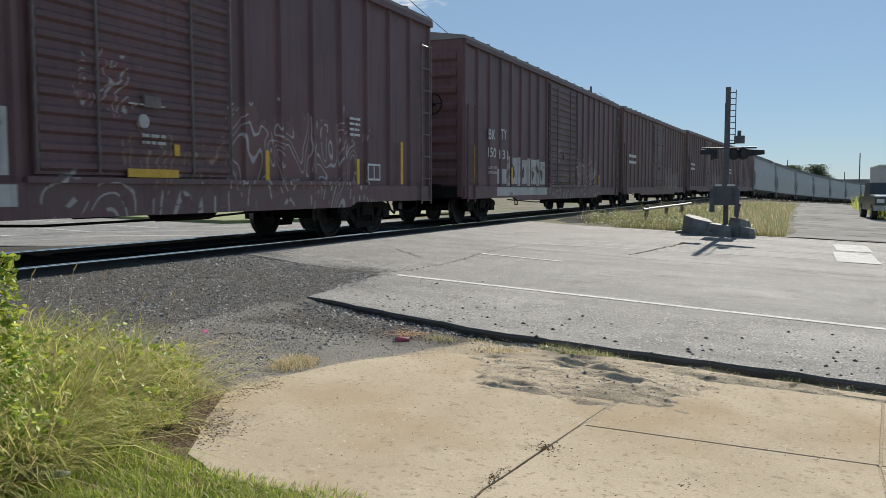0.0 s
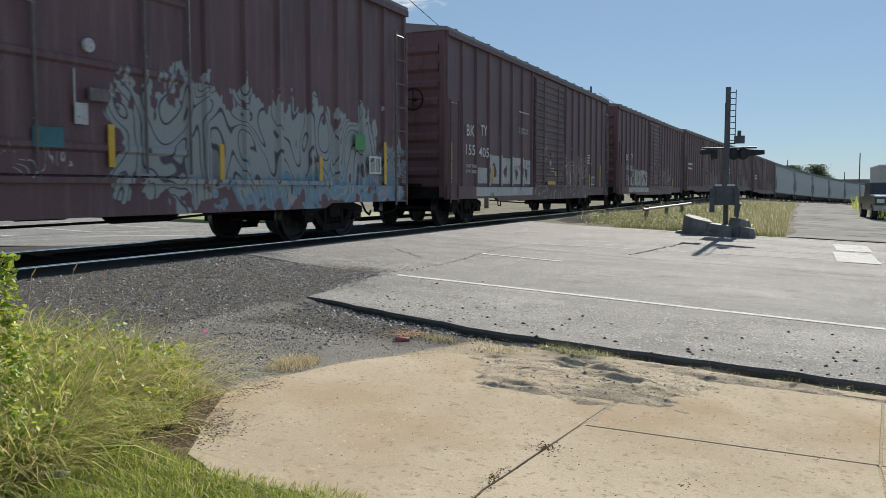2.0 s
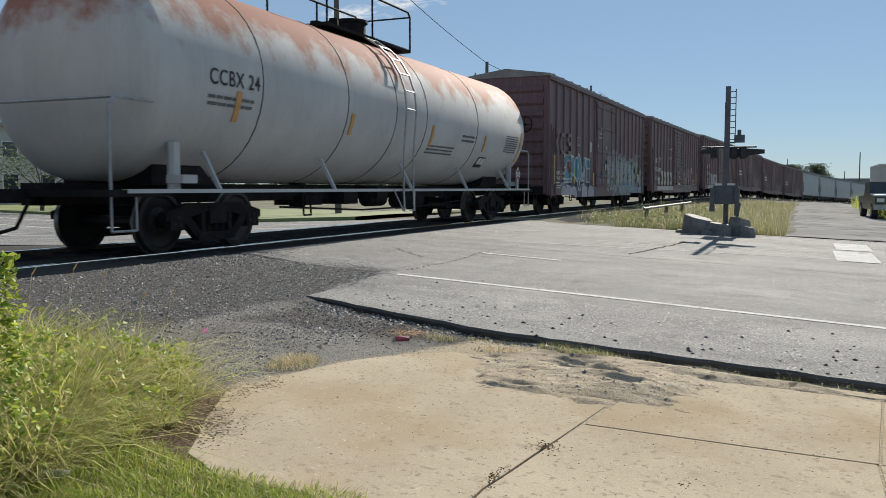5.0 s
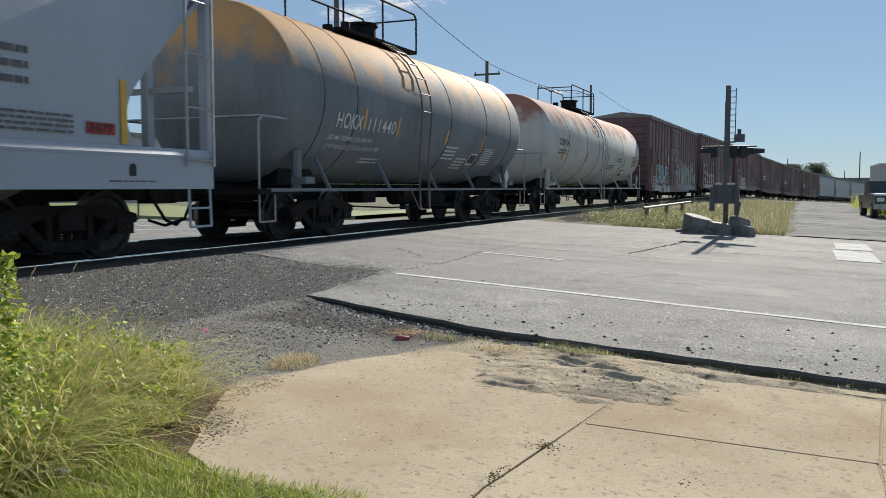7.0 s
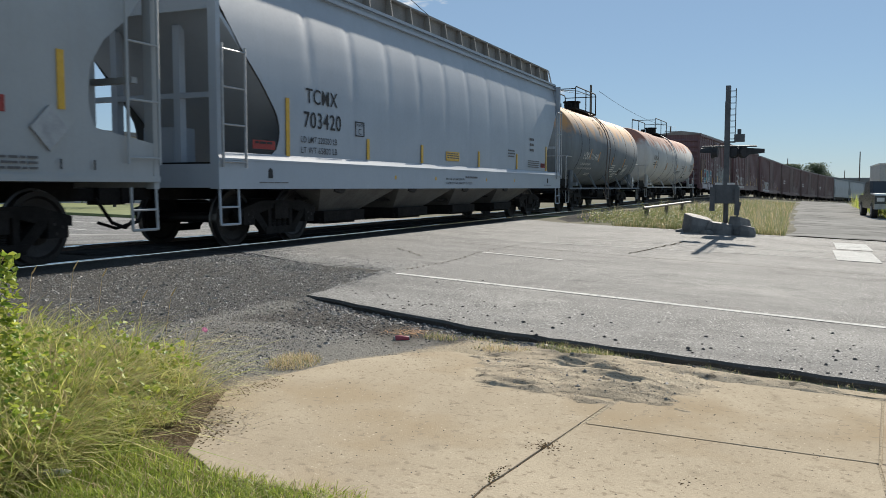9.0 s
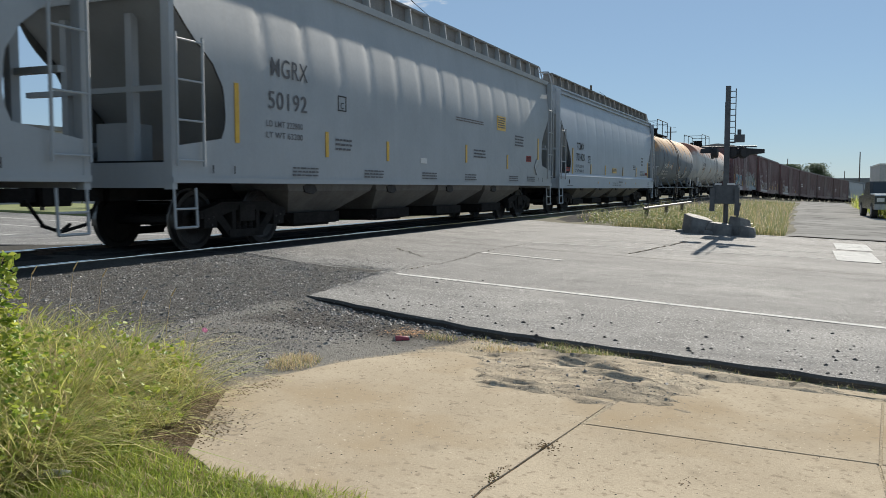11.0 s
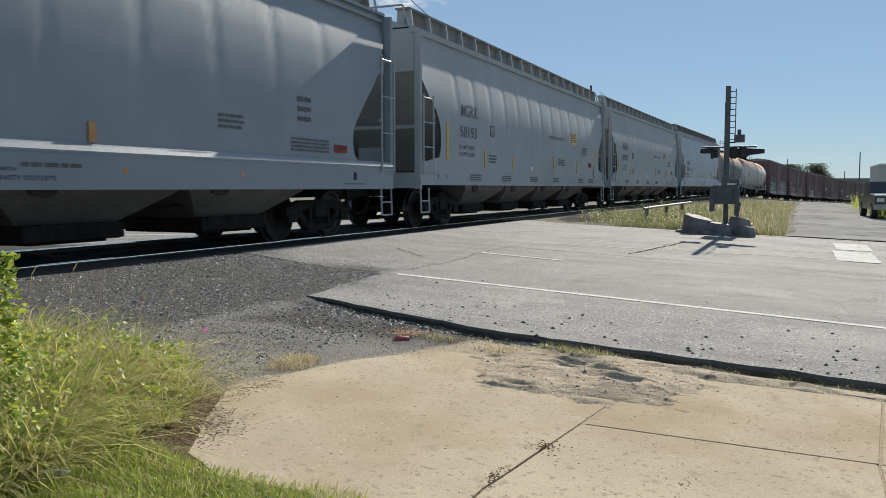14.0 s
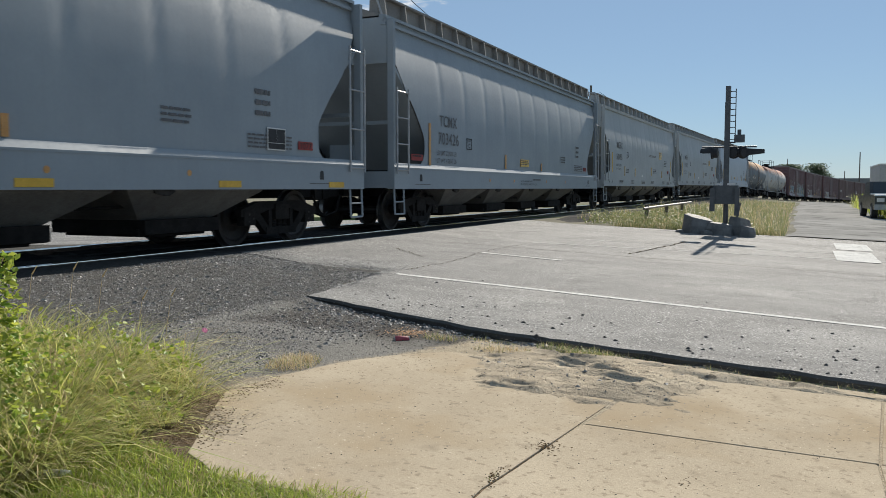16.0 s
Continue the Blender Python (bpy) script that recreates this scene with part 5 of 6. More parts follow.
# rails, crossing panels and ties
def rail_line(x0, lift, name):
    ss = [-40, -20, 0, 20] + list(range(27, 620, 8))
    foot, head, top = [], [], []
    for s_ in ss:
        p, hd = track(float(s_))
        r = Matrix.Rotation(radians(hd), 3, "Z")
        def ring(pr):
            return [tuple(p + r @ Vector((x0 + a, 0, b + lift))) for a, b in pr]
        foot.append(ring([(-0.07, -0.17), (0.07, -0.17), (0.07, -0.15), (0.012, -0.13), (0.012, -0.04), (0.036, -0.03), (0.036, -0.004), (-0.036, -0.004), (-0.036, -0.03), (-0.012, -0.04), (-0.012, -0.13), (-0.07, -0.15)]))
        # Polish is carried down both head sides only to brighten the rail's glint.
        top.append(ring([(-0.0372, -0.012), (0.0372, -0.012), (0.0365, -0.003), (0.033, -0.0005), (0.026, 0.0015), (0.0, 0.0029), (-0.026, 0.0015), (-0.033, -0.0005), (-0.0365, -0.003)]))
    ob = thing(name, "steel rail with a bright worn running top", "rail", kind="structure")
    part("rail_web", Shape().loft(foot), M_RAIL, ob)
    part("rail_head", Shape().loft(top), M_RAILTOP, ob, "polished running surface")
    return ob


rail_line(0.752, 0.0, "rail_near")
rail_line(-0.752, 0.07, "rail_far")
bed = [[(x, y, z) for x, z in ((-2.6, -0.30), (-1.5, -0.02), (-0.80, 0.03), (-0.70, 0.02), (-0.5, -0.01), (0.5, -0.05), (0.70, -0.05), (0.80, -0.03), (1.35, -0.05), (1.9, -0.07), (2.2, -0.10))] for y in (-40, -20, 0, 8.6)]
tagged(part("track_bed", Shape().loft(bed, closed=False), M_ASPHALT_DARK), "dark oily asphalt and ballast between the rails", "track bed", kind="structure")
far_bed = []
for s_ in list(range(28, 620, 8)):
    p, hd = track(float(s_))
    r = Matrix.Rotation(radians(hd), 3, "Z")
    far_bed.append([tuple(p + r @ Vector(q)) for q in ((-3.2, 0, -0.4), (-1.6, 0, -0.07), (1.6, 0, -0.10), (3.2, 0, -0.40))])
tagged(part("ballast", Shape().loft(far_bed, closed=False), M_GRAVEL), "dark grey stone ballast under the track", "track bed", kind="structure")
tie = Shape().box(-1.3, 1.3, -0.11, 0.11, -0.24, -0.085).mesh("tie")
tie.materials.append(M_TIE)
for i in range(46):
    y = -14 + i * 0.5 if i < 44 else 28 + (i - 44) * 0.5
    tagged(part("tie", tie, M_TIE, loc=(0, y, 0)), "dark timber railway tie under the rails", "railway tie", "ties under the track", "structure")
for x0, x1, y0, y1, dz in ((-0.70, -0.02, 9.0, 24.5, 0.015), (0.02, 0.68, 9.0, 24.5, -0.005), (0.82, 1.5, 9.0, 24.5, -0.012)):
    ob = part("crossing_panel", Shape().box(x0, x1, y0, y1, -0.2, -0.01 + dz), M_ASPHALT_DARK)
    tagged(soften(ob, 0.015), "dark rubber crossing panel beside the rail", "crossing panel", kind="structure")

# ---------- pavement ----------

pave = thing("pavement", "sunlit sandy concrete pavement slabs with weedy joints", "pavement", kind="structure")


def slab(outline, label=""):
    rings = [[(x, y, road_z(x) - 0.058 + dz) for x, y in outline] for dz in (-0.12, 0.014)]
    return soften(part("slab", Shape().loft(rings), M_CONC, pave, label), 0.004)


def wavy(points, amp, step=0.12, seed=1):
    out = []
    for (a, b), (c, d) in zip(points, points[1:] + points[:1]):
        n = max(1, int(math.hypot(c - a, d - b) / step))
        for i in range(n):
            f = i / n
            x, y = a + (c - a) * f, b + (d - b) * f
            k = amp if x < 7.7 else min(amp, 0.004)
            out.append((x + k * noise.noise((x * 3, y * 3, seed)), y + k * noise.noise((x * 3, y * 3, seed + 9))))
    return out


slab(wavy([(7.75, -4.0), (8.12, -4.0), (8.13, 3.4), (8.275, 4.60), (8.36, 5.35), (7.4, 5.95), (6.9, 5.98), (6.62, 5.66), (6.40, 5.26), (6.30, 4.96), (6.22, 4.55), (6.18, 4.12), (6.42, 3.62), (6.72, 3.14), (7.0, 2.98), (7.45, 2.98), (7.70, 2.80)], 0.04), "large concrete slab with broken sandy edge")
slab(wavy([(8.132, -4.0), (9.77, -4.0), (9.79, 4.68), (8.29, 4.595), (8.143, 3.4)], 0.006, 0.3))
slab(wavy([(8.305, 4.610), (9.80, 4.695), (9.92, 6.10), (8.95, 6.22), (8.5, 6.1)], 0.008, 0.3))
slab(wavy([(9.785, -4.0), (12, -4.0), (12, 4.68), (9.805, 4.68)], 0.006, 0.4))
slab(wavy([(9.815, 4.695), (12, 4.70), (12, 5.98), (9.935, 6.09)], 0.006, 0.4))
slab(wavy([(9.2, 6.25), (12, 6.03), (12, 6.17), (9.4, 6.38)], 0.01, 0.3), "narrow concrete kerb strip")
part("joint_fill", Shape().loft([[(x, y, road_z(x) - 0.066) for x in (7.0, 8.0, 9.0, 10.0, 11.0, 11.95)] for y in (-3.9, 1.0, 5.9)], closed=False), M_JOINT, pave)


# silt heap washed over the slabs
def heap(x, y):
    r = min(math.hypot((x - 8.05) / 1.2, (y - 5.9) / 1.15), math.hypot((x - 9.0) / 1.5, (y - 6.42) / 0.5))
    w = smooth01(1.15, 0.30, r + 0.25 * noise.noise((x * 2.2, y * 2.2, 4)) + 0.10 * noise.noise((x * 9, y * 9, 5)) + 0.05 * noise.noise((x * 30, y * 30, 8)))
    rut = smooth01(0.12, 0.42, noise.noise((x * 1.7 + y * 0.8, y * 2.4, 9)) + 0.1)
    rough = (0.3 + 1.25 * rut) * (0.034 * noise.noise((x * 2.4 + y * 2, y * 7, 1)) + 0.024 * noise.noise((x * 5, y * 13, 2))) + 0.005 * noise.noise((x * 9, y * 14, 6)) + 0.005 * noise.noise((x * 24, y * 30, 3))
    w *= smooth01(0.04, 0.30, near_edge(x) - y)
    return road_z(x) - 0.075 - 0.015 * smooth01(0.30, 0.08, near_edge(x) - y) + w * (0.060 + rough)


sheet("silt_heap", steps((6.6, 10.6, 0.02)), steps((4.5, 6.76, 0.02)), heap, M_SAND, "rutted heap of dry sandy silt over the pavement", "dirt")

# ---------- loose stones, straw, grass ----------
def scatter_mesh(name, n, place, size, mat, label, category, seed, flatness=0.6):
    """Irregular little stones, one mesh."""
    rnd = random.Random(seed)
    v, f = [], []
    for _ in range(n):
        x, y, z = place(rnd)
        s = size(rnd)
        k = len(v)
        a = rnd.uniform(0, 6.28)
        for dx, dy, dz in ((1, 0, 0.1), (0.2, 0.9, 0), (-0.9, 0.3, 0.1), (-0.4, -0.8, 0), (0.1, 0.1, 1.0), (0.5, -0.6, 0.55), (-0.3, 0.5, 0.7)):
            j = rnd.uniform(0.7, 1.2) * s
            v.append((x + j * (dx * math.cos(a) - dy * math.sin(a)), y + j * (dx * math.sin(a) + dy * math.cos(a)), z + j * dz * flatness))
        f += [(k + p, k + q, k + r) for p, q, r in ((0, 1, 6), (1, 2, 6), (2, 3, 4), (2, 4, 6), (3, 0, 5), (3, 5, 4), (0, 6, 4), (0, 4, 5))]
    me = bpy.data.meshes.new(name)
    me.from_pydata(v, [], f)
    me.materials.append(mat)
    return tagged(new(name, me), label, category, kind="stuff")


def leaves(name, n, place, size, mat, label, category, seed, parent=None):
    rnd = random.Random(seed)
    v, f = [], []
    for _ in range(n):
        p = Vector(place(rnd))
        s = size(rnd)
        m = Euler((rnd.uniform(-0.9, 0.9), rnd.uniform(-0.9, 0.9), rnd.uniform(0, 6.28))).to_matrix()
        k = len(v)
        for q in ((0, -0.5, 0), (0.42, -0.1, 0.08), (0.26, 0.3, 0.05), (0, 0.6, -0.05), (-0.26, 0.3, 0.05), (-0.42, -0.1, 0.08)):
            v.append(tuple(p + m @ (Vector(q) * s)))
        f += [(k, k + 1, k + 2, k + 3), (k, k + 3, k + 4, k + 5)]
    me = bpy.data.meshes.new(name)
    me.from_pydata(v, [], f)
    me.materials.append(mat)
    ob = new(name, me)
    ob.parent = parent
    return tagged(ob, label, category, kind="stuff") if parent is None else ob


def gravel_place(r):
    x, y = r.uniform(1.6, 6.0), r.uniform(2.8, 10.2)
    while y > near_edge(x) - 0.02 or x < 8.6 - 1.24 * y:
        x, y = r.uniform(1.6, 6.0), r.uniform(2.8, 10.2)
    return x, y, ground_z(x, y) - 0.004


scatter_mesh("gravel", 46000, gravel_place, lambda r: r.uniform(0.005, 0.017) * (1 + 1.0 * (r.random() > 0.97)), M_STONE, "loose grey gravel beside the track", "gravel", 3)
scatter_mesh("pebbles", 1000, lambda r: (lambda x: (x, near_edge(x) - abs(r.gauss(0.25, 0.22)), ground_z(x, near_edge(x) - 0.2)))(r.uniform(4.7, 8.6)), lambda r: r.uniform(0.006, 0.03), M_STONE, "pale pebbles along the broken road edge", "pebbles", 4)
scatter_mesh("spilled_gravel", 9000, lambda r: (lambda x: (x, near_edge(x) - 0.3 + abs(r.gauss(0, 0.75)), road_z(x) - 0.002))(r.uniform(1.6, 4.6)), lambda r: r.uniform(0.004, 0.013), M_STONE, "loose gravel spilled thinly over the asphalt", "gravel", 15)
scatter_mesh("asphalt_crumbs", 130, lambda r: (lambda x: (x, near_edge(x) + abs(r.gauss(0.3, 0.9)), road_z(x)))(r.uniform(4.8, 10.5)), lambda r: r.uniform(0.008, 0.026), M_DARKSTONE, "dark asphalt crumbs scattered on the road edge", "crumbs", 6)
scatter_mesh("rubble_chips", 900, lambda r: (lambda x, y: (x, y, ground_z(x, y) - 0.003))(r.gauss(5.75, 0.45), r.gauss(6.5, 0.32)), lambda r: r.uniform(0.005, 0.02), M_DARKSTONE, "dark broken asphalt chips by the road edge", "rubble", 9)
scatter_mesh("road_grit", 12000, lambda r: (lambda x, y: (x, max(y, near_edge(x) + 0.05), road_z(x) - 0.001))(r.uniform(4.0, 10.6), 6.9 + 7.5 * r.random() ** 1.6), lambda r: r.uniform(0.002, 0.007), M_STONE, "fine pale grit on the road surface", "grit", 10)
scatter_mesh("silt_crumbs", 1500, lambda r: (lambda x, y: (x, y, max(heap(x, y), ground_z(x, y)) - 0.002))(r.gauss(7.9, 0.75), r.choice((r.gauss(5.75, 0.35), r.gauss(6.55, 0.10)))), lambda r: r.uniform(0.003, 0.012) * (1 + 1.2 * (r.random() > 0.95)), M_STONE, "small stones and crumbs on the silt heap", "crumbs", 14)
leaves("verge_bushes", 4600, lambda r: (lambda x, y: (x, y, road_z(x) + r.uniform(0.0, 0.55) * (0.6 + 0.6 * noise.noise((x, y * 0.5, 4)))))(r.uniform(3.2, 6.4), 25.3 + 16 * r.random() ** 1.5), lambda r: r.uniform(0.03, 0.07), M_VERGE, "low leafy green bushes on the verge", "bushes", 33)
scatter_mesh("grit", 650, lambda r: (lambda x, y: (x, y, road_z(x) - 0.046))(r.uniform(6.7, 9.7), r.uniform(3.3, 5.6)), lambda r: r.uniform(0.002, 0.008), M_DARKSTONE, "dark grit scattered on the pavement", "grit", 8)
for cx, cy, rx, ry, n in ((8.215, 4.10, 0.04, 0.05, 110), (8.135, 3.55, 0.02, 0.10, 70), (8.95, 3.95, 0.05, 0.05, 18), (6.40, 3.55, 0.13, 0.13, 420), (6.28, 4.3, 0.05, 0.22, 240), (6.56, 3.36, 0.09, 0.12, 330), (6.75, 5.5, 0.3, 0.25, 60)):
    scatter_mesh("leaf_litter", n, lambda r: (lambda x, y: (x, y, road_z(x) - 0.0435))(r.gauss(cx, rx), r.gauss(cy, ry)), lambda r: r.uniform(0.003, 0.008), M_LITTER, "brown leaf litter caught on the concrete pavement", "leaf litter", 60 + n, 0.4)


def blades(name, n, place, height, width, lean, mats, label, category, seed, bend=0.5, mixture=(1.0,), flat=1.0):
    """Curved grass blades of four segments each, joined."""
    rnd = random.Random(seed)
    v, f, mi = [], [], []
    for _ in range(n):
        x, y, z, scale = place(rnd)
        hgt, w = height(rnd) * scale, width(rnd)
        a, le = rnd.uniform(0, 6.28), lean(rnd)
        side = (math.cos(a + 1.57), math.sin(a + 1.57))
        k = len(v)
        for i in range(4):
            f1 = i / 4
            out = hgt * (le * f1 + bend * le * f1 * f1)
            up = hgt * (f1 - 0.35 * le * f1 * f1) * flat
            ww = w * (1 - 0.75 * f1)
            px_, py_ = x + out * math.cos(a), y + out * math.sin(a)
            v += [(px_ - side[0] * ww, py_ - side[1] * ww, z + up), (px_ + side[0] * ww, py_ + side[1] * ww, z + up)]
        out, up = hgt * (le + bend * le), hgt * (1 - 0.5 * le) * flat
        v.append((x + out * math.cos(a), y + out * math.sin(a), z + up))
        fs = [(k, k + 1, k + 3, k + 2), (k + 2, k + 3, k + 5, k + 4), (k + 4, k + 5, k + 7, k + 6), (k + 6, k + 7, k + 8)]
        f += fs
        m = 0 if rnd.random() < mixture[0] else 1
        mi += [m] * 4
    me = bpy.data.meshes.new(name)
    me.from_pydata(v, [], f)
    for m in mats:
        me.materials.append(m)
    me.polygons.foreach_set("material_index", mi)
    return tagged(new(name, me), label, category, kind="stuff")


def lawn_place(r):
    while True:
        y = r.uniform(2.15, 3.5)
        x = r.uniform(max(5.4, 9.1 - 1.24 * y), 7.75)
        lim = 3.16 - 0.16 * smooth01(6.5, 7.0, x) + 0.05 * smooth01(7.2, 7.6, x)
        if y < lim + 0.06 * noise.noise((x * 4, y * 4, 0)) and noise.noise((x * 2.5, y * 2.5, 7)) > -0.42:
            return x, y, road_z(x) - 0.068, 1.0


tagged(part("lawn_soil", Shape().prism(wavy([(4.2, 1.0), (7.9, 1.0), (7.66, 3.1), (7.2, 3.2), (6.6, 3.32), (6.3, 3.9), (5.9, 4.3), (4.4, 4.3)], 0.06), "z", -0.62, -0.385), M_JOINT), "dark soil under the grass", "soil", kind="structure")
blades("lawn_grass", 30000, lawn_place, lambda r: r.uniform(0.03, 0.085), lambda r: r.uniform(0.0018, 0.0042), lambda r: r.uniform(0.15, 1.2), (M_GRASS, M_STRAW), "short bright green lawn grass with dry tips", "grass", 11, mixture=(0.86,))


def weed_spot(r):
    while True:
        y = r.uniform(2.3, 4.4)
        x = r.uniform(9.0 - 1.24 * y, 6.42)
        d = (6.42 - x) + 0.22 * noise.noise((x * 3, y * 3, 2))
        if y > 3.3:
            d -= (y - 3.3) * 0.42
        if d > 0 and y < 4.35:
            return x, y, 0.50 + 0.36 * smooth01(0.0, 0.6, d) + 0.34 * noise.noise((x * 2.3, y * 2.3, 5))


_rt = random.Random(21)
TUSSOCKS = [(*weed_spot(_rt), _rt.uniform(0.75, 1.2)) for _ in range(170)]


def weed_place(r):
    """Blades stand in tussocks with gaps between them."""
    x, y, hump, k = r.choice(TUSSOCKS)
    x, y = x + r.gauss(0, 0.04), y + r.gauss(0, 0.04)
    return x, y, road_z(x) - 0.075, hump * k


blades("weed_grass", 9000, weed_place, lambda r: r.uniform(0.20, 0.60), lambda r: r.uniform(0.0015, 0.0050), lambda r: r.uniform(0.2, 1.35), (M_WEED, M_STRAW), "tall tangled weeds, green and straw-coloured", "weeds", 12, bend=0.75, mixture=(0.74,))
blades("weed_stems", 900, weed_place, lambda r: r.uniform(0.25, 0.62), lambda r: r.uniform(0.003, 0.0085), lambda r: r.uniform(0.4, 1.5), (M_VINE, M_WEED), "broad arching green weed leaves", "weeds", 17, bend=0.8, mixture=(0.5,))


def vine_place(r):
    if r.random() < 0.13:      # climbing clump at the margin
        f = r.random()
        x, y = r.gauss(5.74 - 0.05 * f, 0.05 - 0.025 * f), r.gauss(3.0, 0.05 - 0.02 * f)
        return x, y, road_z(x) + 0.86 * f
    x, y, z, s = weed_place(r)
    return x, y, z + r.uniform(0.05, 0.42) * s


leaves("vine_leaves", 3600, vine_place, lambda r: r.uniform(0.014, 0.048), M_VINE, "bright green vine leaves climbing through the weeds", "vine", 13)
for x, y, z in ((5.86, 4.32, 0.02), (5.05, 3.2, 0.10), (5.0, 3.15, 0.03), (5.7, 4.0, -0.05), (5.35, 3.0, 0.0)):
    s = Shape().loft([[(0.002 * math.cos(a), 0.002 * math.sin(a), 0) for a in [1.2566 * i for i in range(5)]], [(0.022 * math.cos(a), 0.022 * math.sin(a), 0.022) for a in [1.2566 * i for i in range(5)]]], caps=False)
    o = part("flower", s, M_PINK, None, loc=(x, y, z))
    o.rotation_euler = (0.9, 0.2, 1.0)
    tagged(o, "small pink trumpet flower among the weeds", "flower", "flowers in the weeds")
# seed heads on stalks
for i, (x, y, z) in enumerate(((4.9, 4.1, 0.42), (5.0, 4.25, 0.36), (4.75, 3.9, 0.40), (5.3, 4.3, 0.22), (5.5, 4.35, 0.24), (4.7, 3.7, 0.47))):
    g = road_z(x) - 0.09
    st = thing("seed_stalk", "dry seed stalk standing above the weeds", "weed", pose(x, y, g), "seed stalks")
    hh = z - g
    part("stalk", Shape().path([(0, 0, 0), (0.02, 0.01, hh * 0.6), (0.05, 0.03, hh)], 0.0012, 5), M_STRAW, st)
    part("seed_head", Shape().tube((0.05, 0.03, hh - 0.01), (0.075, 0.05, hh + 0.045), 0.0055, 7, 0.002), M_STRAW, st)


def tuft_at(cx, cy, rx, ry):
    def place(r):
        a, q = r.uniform(0, 6.28), math.sqrt(r.random())
        x, y = cx + rx * q * math.cos(a), cy + ry * q * math.sin(a)
        return x, y, max(heap(x, y), ground_z(x, y)) - 0.004, 1.2 - 0.7 * q
    return place


for i, (cx, cy, rx, ry, n, hh, mm, lab) in enumerate(((6.10, 5.0, 0.17, 0.26, 800, 0.11, 0.22, "dry straw-coloured grass tuft"), (6.62, 6.42, 0.16, 0.10, 220, 0.10, 0.5, "sparse grass tuft"),
                                                 (7.22, 6.25, 0.25, 0.13, 320, 0.08, 0.25, "dry grass tuft"), (7.80, 6.48, 0.36, 0.13, 800, 0.11, 0.8, "green grass tuft"),
                                                 (8.2, 6.60, 0.25, 0.08, 260, 0.08, 0.8, "green grass tuft"), (9.35, 6.46, 0.12, 0.05, 60, 0.12, 0.9, "green grass tuft"),
                                                 (8.85, 6.48, 0.3, 0.06, 120, 0.08, 0.6, "sparse grass tuft"), (9.75, 6.42, 0.3, 0.05, 110, 0.08, 0.8, "sparse grass tuft"), (6.95, 6.6, 0.3, 0.08, 140, 0.07, 0.5, "sparse grass tuft"),
                                                 (8.12, 3.55, 0.03, 0.14, 110, 0.03, 0.8, "low weed tuft in the pavement joint"))):
    blades("grass_tuft", n, tuft_at(cx, cy, rx, ry), lambda r, q=hh: r.uniform(0.4, 1.0) * q, lambda r: r.uniform(0.001, 0.0024), lambda r: r.uniform(0.1, 0.9), (M_TUFT, M_STRAW),
           lab + " by the pavement", "grass tuft", 20 + i, mixture=(mm,))
blades("straw", 480, lambda r: (r.uniform(5.55, 6.35), r.gauss(6.55, 0.07), road_z(6) - 0.075, 1.0), lambda r: r.uniform(0.05, 0.14), lambda r: r.uniform(0.002, 0.004), lambda r: r.uniform(1.6, 1.95), (M_STRAW_O, M_STRAW), "scattered orange dry straw on the gravel", "straw", 40, bend=0.0, mixture=(0.8,), flat=0.4)

blades("twigs", 170, lambda r: (r.gauss(6.45, 0.13), r.gauss(3.56, 0.12), road_z(6.45) - 0.040, 1.0), lambda r: r.uniform(0.02, 0.09), lambda r: r.uniform(0.0012, 0.003), lambda r: r.uniform(1.75, 1.98), (M_TWIG, M_STRAW), "dark twigs and dead stems at the pavement edge", "twigs", 41, bend=0.0, mixture=(0.8,), flat=0.15)
blades("sprigs", 150, lambda r: (r.uniform(6.3, 7.4), r.gauss(6.25, 0.22), road_z(6.8) - 0.06, 1.0), lambda r: r.uniform(0.03, 0.10), lambda r: r.uniform(0.001, 0.0022), lambda r: r.uniform(1.0, 1.95), (M_STRAW, M_TWIG), "dry stems lying on the dirt", "stems", 42, bend=0.1, mixture=(0.6,), flat=0.3)
can = thing("drink_can", "crushed red and silver drink can on the gravel", "can", pose(6.36, 6.22, road_z(6.36) - 0.05, 90, 0, 130))
part("can_body", Shape().loft([[(r * math.cos(a) * (1 if i < 2 else 0.9), r * math.sin(a) * (1 if i < 3 else 0.75), z) for a in [2 * math.pi * k / 16 for k in range(16)]] for i, (r, z) in enumerate(((0.024, -0.062), (0.032, -0.055), (0.033, -0.01), (0.032, 0.03), (0.030, 0.052), (0.024, 0.062)))]), M_RUST, can, smooth=True)
part("can_end", Shape().tube((0, 0, 0.060), (0, 0, 0.065), 0.025, 14), M_GREY, can, "bare aluminium end")
part("can_end", Shape().tube((0, 0, -0.066), (0, 0, -0.060), 0.025, 14), M_GREY, can, "bare aluminium end")
tagged(part("litter_bottle", Shape().tube((6.35, 2.58, -0.30), (6.45, 2.64, -0.30), 0.02, 10).tube((6.45, 2.64, -0.30), (6.48, 2.66, -0.30), 0.02, 10, 0.010), M_WHITE), "pale flattened bottle lying in the grass", "bottle")

